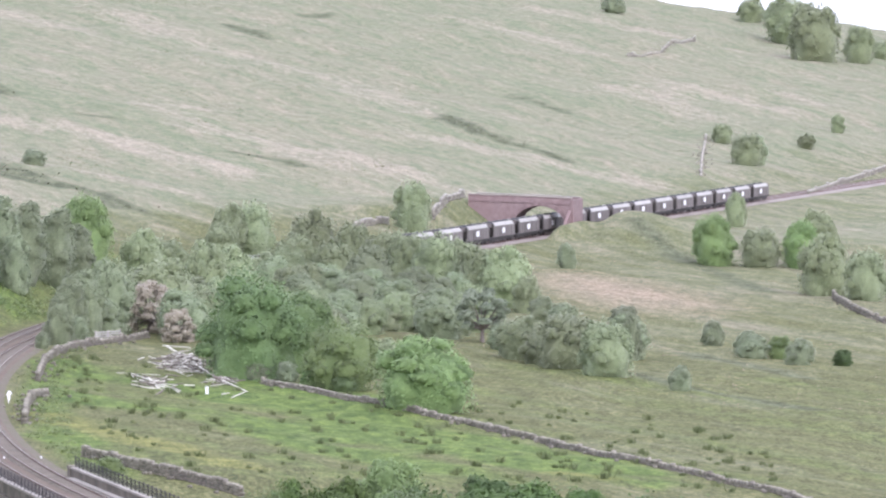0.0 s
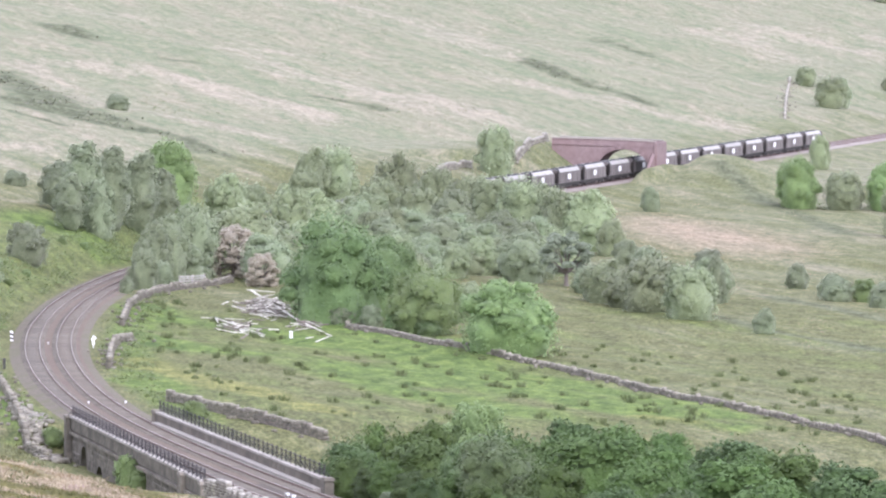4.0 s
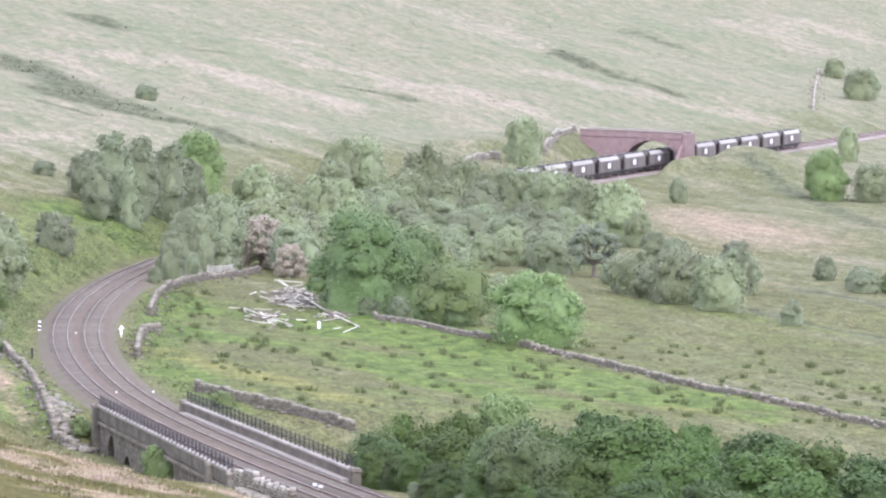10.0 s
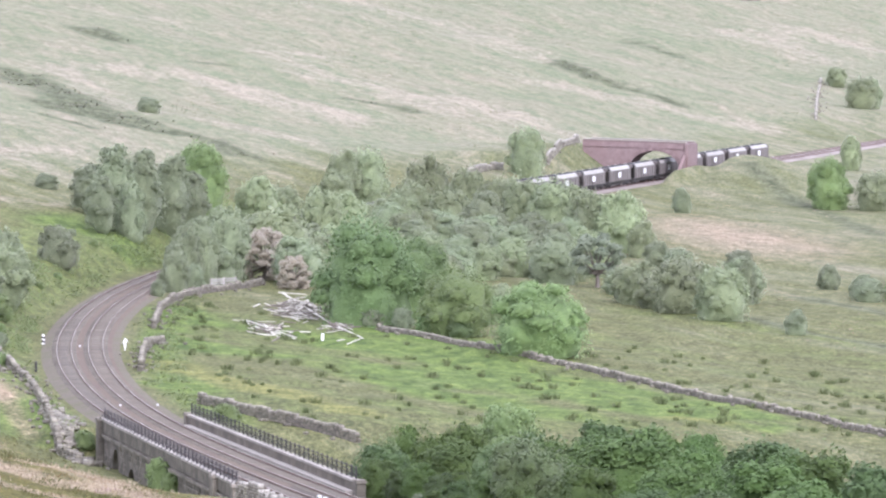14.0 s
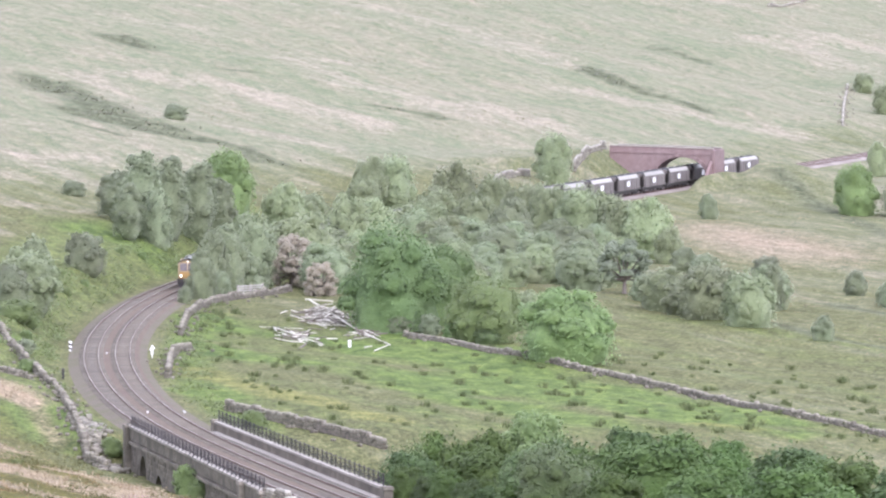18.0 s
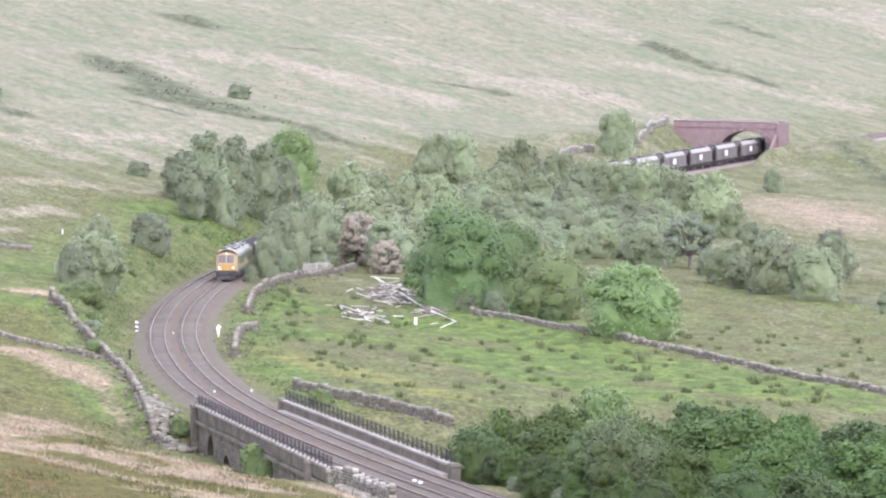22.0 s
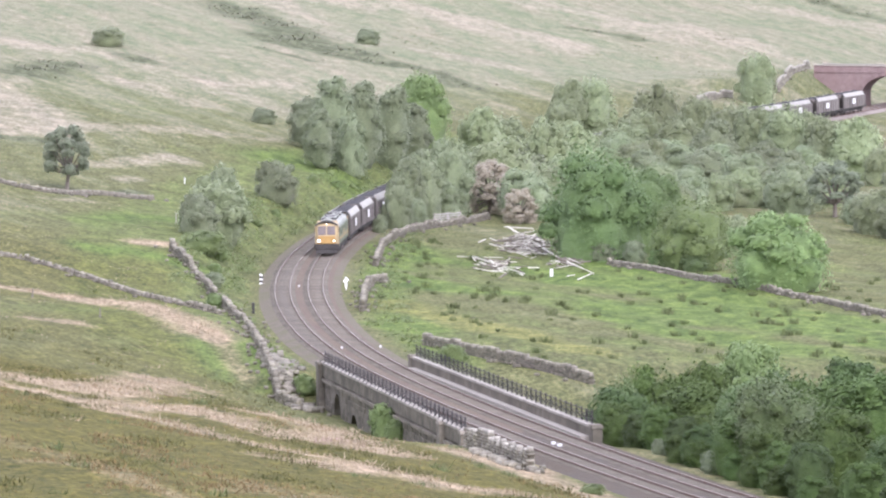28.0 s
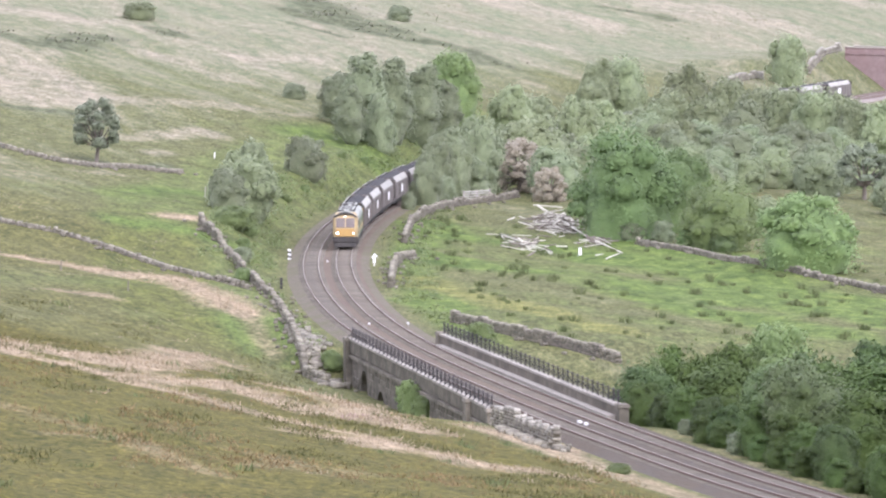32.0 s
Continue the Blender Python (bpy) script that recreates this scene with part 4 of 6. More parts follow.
        part("marker_light", bm, LAMP if end > 0 else GLASS, cab, "lit white marker light" if end > 0 else "")
        for x in (-1.33, 1.33):
            bm = bmesh.new()
            box(bm, (0.05, 0.62, 0.62), (x, end * 8.75, 2.66), bevel=0.015)
            part("side_window", bm, GLASS, cab)
        for x in (-1.28, 1.28):
            bm = bmesh.new()
            rod(bm, (x, end * 9.15, 1.3), (x, end * 9.15, 2.5), 0.02, n=5)
            part("handrail", bm, WHITE_PAINT, cab)
        bm = bmesh.new()
        box(bm, (2.5, 0.3, 0.55), (0, end * 9.75, 0.92), bevel=0.03)
        box(bm, (2.3, 0.12, 0.42), (0, end * 10.0, 0.42), Matrix.Rotation(end * 0.3, 4, "X"))
        part("buffer_beam", bm, UNDER, loco, "black buffer beam and snow plough")
        for x in (-0.87, 0.87):
            bm = bmesh.new()
            rod(bm, (x, end * 9.85, 1.06), (x, end * 10.5, 1.06), 0.10, n=10)
            rod(bm, (x, end * 10.5, 1.06), (x, end * 10.56, 1.06), 0.25, n=16)
            part("buffer", bm, UNDER, loco)
        bm = bmesh.new()
        rod(bm, (0, end * 9.8, 0.95), (0, end * 10.2, 0.85), 0.07, n=8)
        part("coupling", bm, UNDER, loco)
        bm = bmesh.new()
        for x in (-1.12, 1.12):
            box(bm, (0.22, 4.6, 0.42), (x, end * 5.9, 0.72), bevel=0.04)
            for y in (4.2, 5.9, 7.6):
                box(bm, (0.3, 0.42, 0.5), (x, end * y, 0.55), bevel=0.03)
        part("bogie_frame", bm, UNDER, loco)
    bm = bmesh.new()
    box(bm, (2.5, 5.6, 0.75), (0, 0, 0.78), bevel=0.12)
    part("fuel_tank", bm, UNDER, loco)
    bm = bmesh.new()
    box(bm, (2.6, 19.6, 0.3), (0, 0, 1.1))
    part("underframe", bm, UNDER, loco)
    for x in (-1.335, 1.335):
        for y in (-6.2, -3.6, -1.0, 1.6, 4.2, 6.4):
            bm = bmesh.new()
            box(bm, (0.03, 1.1, 0.85), (x, y, 2.5), bevel=0.01)
            for k in range(4):
                box(bm, (0.05, 1.4, 0.05), (x, y, 2.2 + 0.2 * k))
            part("side_grille", bm, GREEN, loco)
        bm = bmesh.new()
        box(bm, (0.02, 2.6, 0.5), (x * 1.004, 0.0, 2.1))
        part("side_lettering", bm, YELLOW, loco, "plain pale bar of lettering on the side")
    me = wheel_mesh(0.53)
    sets = [shared("wheelset", me, loco, Matrix.Translation((0, y, 0.53))) for y in (-7.6, -5.9, -4.2, 4.2, 5.9, 7.6)]
    return loco, sets


def build_wagon():
    wagon = tagged(empty("coal_wagon"), "dark grey bogie coal hopper wagon with pale hood panels", "wagon", group="wagons of the coal train")
    L = 7.75
    for sgn in (-1, 1):
        bm = bmesh.new()
        prism(bm, [(sgn * x, z) for x, z in ((1.38, 1.05), (1.38, 2.94), (1.28, 2.94), (1.28, 1.05))], -L + 0.4, L - 0.4)
        side_p = part("side_wall", bm, HOPPER, wagon)
        for k in range(9):
            bm = bmesh.new()
            box(bm, (0.10, 0.12, 1.6), (sgn * 1.42, -6.6 + 1.65 * k, 1.9), taper=(0.6, 1))
            part("rib", bm, HOPPER, side_p)
        bm = bmesh.new()
        prism(bm, [(sgn * x, z) for x, z in ((1.40, 2.95), (1.36, 3.06), (1.02, 3.58), (0.92, 3.58), (1.26, 3.04), (1.30, 2.95))], -L + 1.3, L - 1.3)
        part("hood_panel", bm, HOPPER_TOP, wagon, "pale sloping panel along the hopper rim")
        bm = bmesh.new()
        box(bm, (0.03, 1.9, 0.9), (sgn * 1.50, 0.9, 2.1))
        part("panel_plate", bm, WHITE_PAINT, wagon, "plain white square plate on the side")
        bm = bmesh.new()
        box(bm, (0.12, 2 * L + 0.9, 0.3), (sgn * 1.25, 0, 1.0))
        part("sole_bar", bm, UNDER, wagon)
    for end in (-1, 1):
        bm = bmesh.new()
        q = [bm.verts.new(c) for c in ((-1.3, end * L, 3.3), (1.3, end * L, 3.3), (1.3, end * (L - 0.25), 2.7), (1.3, end * (L - 2.1), 1.1), (-1.3, end * (L - 2.1), 1.1), (-1.3, end * (L - 0.25), 2.7))]
        bm.faces.new((q[0], q[1], q[2], q[5]))
        bm.faces.new((q[5], q[2], q[3], q[4]))
        bmesh.ops.solidify(bm, geom=bm.faces[:], thickness=0.08)
        part("end_slope", bm, HOPPER, wagon)
        bm = bmesh.new()
        box(bm, (2.05, 0.12, 0.6), (0, end * (L - 0.06), 3.22), taper=(0.92, 1))
        part("end_panel", bm, HOPPER, wagon)
        bm = bmesh.new()
        for x in (-1.2, 1.2):
            rod(bm, (x, end * (L + 0.35), 1.1), (x, end * (L - 0.2), 2.9), 0.04, n=5)
        box(bm, (2.6, 0.3, 0.3), (0, end * (L + 0.42), 1.0))
        part("end_frame", bm, UNDER, wagon)
        bm = bmesh.new()
        for x in (-1.0, 1.0):
            box(bm, (0.18, 2.6, 0.35), (x, end * 5.9, 0.6), bevel=0.05)
        box(bm, (1.9, 0.4, 0.3), (0, end * 5.9, 0.62))
        part("bogie_frame", bm, UNDER, wagon)
        bm = bmesh.new()
        rod(bm, (0, end * (L + 0.5), 0.95), (0, end * (PITCH / 2 + 0.02), 0.95), 0.09, n=6)
        part("coupler", bm, UNDER, wagon)
    bm = bmesh.new()
    nx, ny = 8, 40
    rng = random.Random(5)
    g = [[bm.verts.new((-1.2 + 2.4 * i / nx, -L + 0.15 + (2 * L - 0.3) * j / ny, 3.12 + 0.62 * math.sin(math.pi * i / nx) * (0.55 + 0.45 * abs(math.sin(math.pi * j / ny * 3))) + rng.uniform(-0.06, 0.06))) for j in range(ny + 1)] for i in range(nx + 1)]
    for i in range(nx):
        for j in range(ny):
            bm.faces.new((g[i][j], g[i + 1][j], g[i + 1][j + 1], g[i][j + 1]))
    part("coal_load", bm, COAL_DARK, wagon, "black coal heaped in the hopper")
    bm = bmesh.new()
    box(bm, (2.2, 9.0, 0.7), (0, 0, 0.85), taper=(1.1, 1.25))
    part("hopper_doors", bm, UNDER, wagon)
    me = wheel_mesh(0.46)
    for y in (-6.9, -4.9, 4.9, 6.9):
        shared("wheelset", me, wagon, Matrix.Translation((0, y, 0.46)))
    return wagon


LOCO, LOCO_WHEELS = build_loco()
WAGON = build_wagon()
TRAIN = [(LOCO, 10.7, 5.9)]
for _k in range(WAGONS):
    _back = 21.4 + PITCH * (_k + 0.5)
    _w = WAGON if _k == 0 else copy_thing(WAGON, ride(_back, 5.9, 0))
    TRAIN.append((_w, _back, 5.9))
# ---- trees: prototypes with trunk, limbs and a crown of leafy masses ----
def ico(level):
    bm = bmesh.new()
    bmesh.ops.create_icosphere(bm, subdivisions=level, radius=1)
    bm.verts.index_update()
    v = np.array([tuple(p.co) for p in bm.verts])
    f = np.array([[p.index for p in face.verts] for face in bm.faces])
    bm.free()
    return v, f


ICO = {k: ico(k) for k in (2, 3)}


def unit(v):
    return v / np.linalg.norm(v, axis=-1, keepdims=True)


class Mass:
    """One bulging mass of a crown: an uneven hull about a centre, with knuckles of foliage on it."""

    def __init__(self, rng, centre, radii, knuckles, depth):
        self.c, self.r = np.array(centre), np.array(radii)
        self.dirs = unit(rng.normal(size=(knuckles, 3)) + [0, 0, 0.25])
        self.wide = rng.uniform(0.20, 0.48, knuckles)
        self.high = rng.uniform(0.35, 1.0, knuckles) * depth
        self.phase = rng.uniform(0, 6.28, 6)

    def reach(self, n):
        near = np.arccos(np.clip(n @ self.dirs.T, -1, 1)) / self.wide
        knob = (self.high * np.sqrt(np.clip(1 - near ** 2, 0, 1))).max(1)
        p = self.phase
        slow = np.sin(2.1 * n[:, 0] + p[0]) * np.sin(2.7 * n[:, 1] + p[1]) + np.sin(3.3 * n[:, 2] + p[2]) * np.sin(2.4 * n[:, 0] - p[3])
        return 0.80 + 0.07 * slow + knob

    def at(self, n, out=1.0):
        return self.c + n * self.r * (self.reach(n) * out)[:, None]


def crown_of(rng, masses, leaves, size, level, hull=0.97):
    """Hulls of the masses and small leaves that stand out from them."""
    verts, faces, norms, done = [], [], [], 0
    area = np.array([m.r[0] * m.r[2] for m in masses])
    scale = ((area / area.sum()) ** 0.85).sum()
    for m, share in zip(masses, area / area.sum()):
        n, f = ICO[level if share > 0.4 else 2]
        v = m.at(n, hull * (1 if share > 0.4 else 0.86)) + 0.05 * m.r[0] * rng.normal(size=n.shape) * (0.5 if len(n) > 600 else 0.8)
        fn = np.cross(v[f[:, 1]] - v[f[:, 0]], v[f[:, 2]] - v[f[:, 0]])
        vn = np.zeros_like(v)
        for k in range(3):
            np.add.at(vn, f[:, k], fn)
        verts.append(v), faces.append(f + done), norms.append(unit(unit(vn) + 0.35 * unit(n * m.r) + [0, 0, 0.25]))
        done += len(v)
        count = max(60, int(1.3 * leaves * share ** 0.85 / scale))
        n = unit(rng.normal(size=(count, 3)) + [0, 0, 0.2])
        n[:, 2] = np.where(n[:, 2] < -0.55, -n[:, 2], n[:, 2])
        out = (0.55 + 0.6 * rng.random(count) ** 0.6 if hull < 0.6 else 0.86 + 0.22 * rng.random(count) ** 0.8) + (rng.random(count) < 0.12) * rng.random(count) * 0.14
        pos = m.at(n, out)
        up = unit(unit(n / m.r) + 0.6 * rng.normal(size=n.shape) + [0, 0, 0.3])
        t = unit(np.cross(up, rng.normal(size=n.shape)))
        b = np.cross(up, t)
        s = 1.1 * size * (0.5 + 0.9 * rng.random(count))[:, None]
        verts.append(np.stack([pos - t * s, pos + t * s * 0.6 - b * s * 0.8, pos + t * s * 0.7 + b * s * 0.8], 1).reshape(-1, 3))
        faces.append(np.arange(3 * count).reshape(-1, 3) + done)
        norms.append(np.repeat(unit(unit(n / m.r) * 0.55 + up * 0.6 + [0, 0, 0.35]), 3, 0))
        done += 3 * count
    return np.concatenate(verts), np.concatenate(faces), np.concatenate(norms)


def build_tree(kind, tall, wide, seed, leaves, leaf, low=-0.45, spread=13, level=3, open_crown=False):
    """spread: how many lesser masses crowd round the main one; an open crown shows its limbs between small masses."""
    rng = np.random.default_rng(seed)
    tree = empty({"fern": "bush"}.get(kind, "tree"))
    bm = bmesh.new()
    trunk_r = 0.022 * tall + 0.05
    bend = Vector((rng.normal() * 0.04 * tall, rng.normal() * 0.04 * tall, 0))
    fork = Vector((0, 0, tall * 0.28)) + bend
    rod(bm, (0, 0, -0.6), fork * 0.5, trunk_r * 1.35, trunk_r, n=8)
    rod(bm, fork * 0.5, fork, trunk_r, trunk_r * 0.8, n=8)
    mid_z, rz, rw = tall * (0.5 + 0.5 * low), tall * (0.5 - 0.5 * low), wide * 0.5
    masses = []
    if not open_crown:
        masses.append(Mass(rng, (0, 0, mid_z), (rw * 0.88, rw * 0.88, rz * 0.9), 40, 0.24))
    for k in range(spread):
        a = k * 2.399 + rng.uniform(-0.4, 0.4)
        u = rng.uniform(-0.1, 0.95) if not open_crown else 0.95 - 1.75 * (k + 0.5) / spread
        ring = math.sqrt(1 - u * u)
        lr = wide * (rng.uniform(0.10, 0.17) if open_crown else rng.uniform(0.11, 0.21))
        c = Vector(((rw - lr * 1.05) * ring * math.cos(a), (rw - lr * 1.05) * ring * math.sin(a), mid_z + (rz - lr * 0.95) * u))
        masses.append(Mass(rng, c, (lr, lr, lr * rng.uniform(0.75, 1.05)), 9, 0.3))
        if open_crown or k % 3 == 0:
            elbow = fork.lerp(c, 0.55) + Vector((0, 0, -0.03 * tall))
            rod(bm, fork * rng.uniform(0.7, 1.0), elbow, trunk_r * 0.5, trunk_r * 0.33, n=6)
            rod(bm, elbow, c, trunk_r * 0.33, trunk_r * 0.10, n=5)
    part("trunk", bm, BARK, tree, "grey-brown trunk and limbs")
    v, f, soft = crown_of(rng, masses, leaves, leaf, level, 0.4 if open_crown else 0.85)
    me = raw_mesh("crown", v, f, LEAF[kind], smooth=True)
    me.normals_split_custom_set_from_vertices(soft.astype(np.float32))
    crown = new("crown", me)
    crown.parent = tree
    return tree


def protos(kind, tall, wide, seeds, leaves, leaf, **more):
    return [(build_tree(kind, tall, wide, s, leaves, leaf, **more), tall, wide) for s in seeds]


PROTO = {
    "ash": protos("ash", 9.5, 10, (11, 12, 13), 8500, 0.125),
    "oak": protos("oak", 10, 9.5, (21, 22, 23), 5600, 0.15),
    "maple": protos("maple", 11, 11, (91, 92), 9500, 0.13),
    "elm": protos("elm", 9, 7, (25, 26, 27), 6500, 0.125),
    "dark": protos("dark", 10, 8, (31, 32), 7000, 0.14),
    "will": protos("will", 8, 9.5, (41, 42), 5600, 0.15),
    "sallow": protos("sallow", 8, 9, (45, 46, 47), 5600, 0.15),
    "alder": protos("alder", 12, 6.5, (55, 56, 57), 5200, 0.15, low=-0.25, spread=13),
    "lone": protos("lone", 7.6, 6.2, (81,), 5200, 0.13, low=0.05, spread=20, open_crown=True),
    "haw": protos("haw", 5.5, 6, (51, 52), 4200, 0.12, spread=10),
    "dead": protos("dead", 5, 4.8, (61, 62), 9000, 0.09, low=-0.3, spread=30, open_crown=True),
    "fern": protos("fern", 1.8, 2.6, (71,), 1500, 0.07, spread=4, level=2),
}
TREE_WORDS = {
    "ash": "bright green ash tree in full leaf on rough grass", "oak": "grey-green broadleaf tree in full leaf", "maple": "large deep green maple with a domed crown", "elm": "dense green elm crowding the gill below the viaduct", "lone": "thin grey-green oak with a bare lower trunk", "dark": "dark green sycamore in dense leaf",
    "sallow": "grey-green sallow willow with a rounded crown", "alder": "tall narrow grey-green alder on the railway bank",
    "will": "pale green willow with a low spreading crown", "haw": "dull green hawthorn on rough grass", "dead": "brown half-bare hawthorn on rough grass", "fern": "low bright green bush on the bank",
}
_used = set()
_turns = {kind: itertools.cycle(range(len(rows))) for kind, rows in PROTO.items()}
_tree_rng = random.Random(8)


def plant(x, y, tall, wide, kind):
    choice = next(_turns[kind])
    proto, h, w = PROTO[kind][choice]
    m = Matrix.Translation((x, y, floor_z(x, y) - 0.05)) @ Matrix.Rotation(_tree_rng.uniform(0, 6.28), 4, "Z") @ Matrix.Diagonal((wide / w, wide / w, tall / h, 1))
    if (kind, choice) in _used:
        ob = copy_thing(proto, m @ Matrix.Diagonal([1 / v for v in proto.scale] + [1]))
    else:
        _used.add((kind, choice))
        ob = proto
        ob.matrix_basis = m
    return tagged(ob, TREE_WORDS[kind], "bush" if kind == "fern" else "tree")


# x, y, height and spread of each tree, by kind: the wood beside the line and the bank across from it
WOOD = {
    "ash": [(38.0, 647.0, 8.8, 12.7), (30.3, 676.0, 8.8, 10.2), (1.1, 862.0, 10.6, 10.7)],
    "maple": [(20.4, 691.0, 13.6, 14.2), (27.0, 706.0, 10.5, 10.0)],
    "dead": [(9.4, 768.0, 7.0, 8.4), (13.0, 752.0, 4.6, 5.0)],
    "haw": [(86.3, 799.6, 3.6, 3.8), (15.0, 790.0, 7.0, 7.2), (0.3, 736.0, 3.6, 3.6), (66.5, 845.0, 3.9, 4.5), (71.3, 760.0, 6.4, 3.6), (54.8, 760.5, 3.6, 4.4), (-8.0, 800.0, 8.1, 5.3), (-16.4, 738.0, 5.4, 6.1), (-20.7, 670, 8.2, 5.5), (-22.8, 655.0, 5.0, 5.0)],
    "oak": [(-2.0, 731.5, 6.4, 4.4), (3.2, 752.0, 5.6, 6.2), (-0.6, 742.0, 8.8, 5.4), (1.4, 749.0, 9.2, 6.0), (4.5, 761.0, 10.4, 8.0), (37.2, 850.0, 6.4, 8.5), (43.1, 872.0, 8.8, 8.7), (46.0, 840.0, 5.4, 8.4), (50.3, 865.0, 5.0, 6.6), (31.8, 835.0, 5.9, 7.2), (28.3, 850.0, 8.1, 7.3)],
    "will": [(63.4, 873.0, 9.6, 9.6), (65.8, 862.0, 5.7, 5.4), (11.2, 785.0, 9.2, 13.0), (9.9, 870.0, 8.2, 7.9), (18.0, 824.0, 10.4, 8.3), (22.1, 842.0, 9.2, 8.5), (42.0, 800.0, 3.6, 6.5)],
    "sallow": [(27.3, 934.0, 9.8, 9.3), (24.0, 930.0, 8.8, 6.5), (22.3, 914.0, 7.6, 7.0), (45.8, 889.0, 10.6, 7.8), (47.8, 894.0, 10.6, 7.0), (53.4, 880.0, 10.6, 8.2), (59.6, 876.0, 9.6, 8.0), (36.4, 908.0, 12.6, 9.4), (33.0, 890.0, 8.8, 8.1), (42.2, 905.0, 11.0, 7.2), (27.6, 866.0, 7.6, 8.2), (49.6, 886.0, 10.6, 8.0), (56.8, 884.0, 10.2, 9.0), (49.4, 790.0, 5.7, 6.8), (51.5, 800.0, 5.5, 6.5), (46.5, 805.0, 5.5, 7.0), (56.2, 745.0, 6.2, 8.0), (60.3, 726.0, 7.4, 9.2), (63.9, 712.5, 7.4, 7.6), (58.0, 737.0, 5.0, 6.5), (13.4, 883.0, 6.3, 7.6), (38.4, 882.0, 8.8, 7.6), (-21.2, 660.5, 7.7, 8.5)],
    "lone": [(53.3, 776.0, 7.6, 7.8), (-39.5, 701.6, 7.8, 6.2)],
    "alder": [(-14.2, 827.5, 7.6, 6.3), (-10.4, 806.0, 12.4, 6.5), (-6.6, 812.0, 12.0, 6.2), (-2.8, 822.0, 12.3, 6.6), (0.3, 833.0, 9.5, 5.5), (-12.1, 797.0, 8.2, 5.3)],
}
# trees that crowd the gill
GILL = {
    "ash": [(27.1, 505.0, 9.9, 8.6), (24.8, 470.0, 10.2, 6.2), (48.4, 490.0, 9.7, 5.0), (51.0, 480.0, 10.0, 6.4), (39.3, 450.0, 4.6, 5.6)],
    "maple": [(15.6, 481.0, 9.2, 5.4), (33.4, 465.0, 9.8, 9.6)],
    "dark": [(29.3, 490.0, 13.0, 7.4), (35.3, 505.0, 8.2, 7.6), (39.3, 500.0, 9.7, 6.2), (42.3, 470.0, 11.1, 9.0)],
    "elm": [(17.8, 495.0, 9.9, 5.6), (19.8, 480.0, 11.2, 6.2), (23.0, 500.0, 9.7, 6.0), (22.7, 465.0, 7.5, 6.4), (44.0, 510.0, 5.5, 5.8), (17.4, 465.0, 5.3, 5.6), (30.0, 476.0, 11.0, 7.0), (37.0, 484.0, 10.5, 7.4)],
}
# scattered over the valley side and the far fell
SCATTERED = {
    "ash": [(109.4, 1012.3, 8.9, 8.7), (92.8, 776.6, 3.4, 4.4), (109.8, 1018.5, 9.2, 8.4), (124.3, 1009.4, 8.7, 8.7)],
    # far and skyline trees take the haze-greyed sallow leaves
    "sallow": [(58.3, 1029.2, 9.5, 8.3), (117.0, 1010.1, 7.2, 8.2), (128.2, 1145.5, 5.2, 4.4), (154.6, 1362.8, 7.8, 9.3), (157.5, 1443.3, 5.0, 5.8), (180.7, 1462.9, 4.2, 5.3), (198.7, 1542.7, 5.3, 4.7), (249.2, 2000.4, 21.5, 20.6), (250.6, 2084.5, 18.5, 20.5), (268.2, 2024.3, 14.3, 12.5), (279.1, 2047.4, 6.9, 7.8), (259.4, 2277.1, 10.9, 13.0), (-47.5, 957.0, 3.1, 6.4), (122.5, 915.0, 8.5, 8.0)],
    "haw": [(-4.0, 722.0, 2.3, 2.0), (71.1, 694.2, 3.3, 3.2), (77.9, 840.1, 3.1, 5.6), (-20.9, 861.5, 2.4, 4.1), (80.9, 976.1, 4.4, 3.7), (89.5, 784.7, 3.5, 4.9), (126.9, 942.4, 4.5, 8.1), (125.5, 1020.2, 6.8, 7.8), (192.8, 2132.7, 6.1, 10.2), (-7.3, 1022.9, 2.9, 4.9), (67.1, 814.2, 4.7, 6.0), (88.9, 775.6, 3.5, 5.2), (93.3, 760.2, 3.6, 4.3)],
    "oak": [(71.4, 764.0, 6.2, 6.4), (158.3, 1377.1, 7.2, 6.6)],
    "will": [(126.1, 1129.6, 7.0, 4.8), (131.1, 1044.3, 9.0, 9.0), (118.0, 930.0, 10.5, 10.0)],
    "dark": [(99.0, 760.8, 2.4, 3.0)],
    "fern": [(-2.5, 480.0, 3.5, 3.0), (-1.7, 476.5, 2.5, 2.2), (11.4, 412.0, 0.75, 2.2), (3.2, 531.7, 1.7, 3.0), (-9.2, 516.5, 1.7, 2.5), (-21.8, 637.5, 2.4, 6.1)],
}
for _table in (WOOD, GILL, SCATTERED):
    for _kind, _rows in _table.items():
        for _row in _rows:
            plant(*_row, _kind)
# lower growth that closes the wood and the gill
_fill = random.Random(4)
for _y in range(712, 930, 16):
    for _d in np.arange(9.5, 62, 9.5):
        _q = on_line(_y + _fill.uniform(-6, 6), _d + _fill.uniform(-2, 2))
        if _q.y < np.interp(_q.x, [-20, 9, 14, 20, 30, 40], [778, 778, 756, 708, 692, 676]) or _q.x > np.interp(_q.y, [700, 780, 800, 960], [40, 44, 56, 62]):
            continue
        _h = _fill.uniform(4.6, 7.2)
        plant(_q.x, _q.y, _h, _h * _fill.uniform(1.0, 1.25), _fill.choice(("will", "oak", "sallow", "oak")))
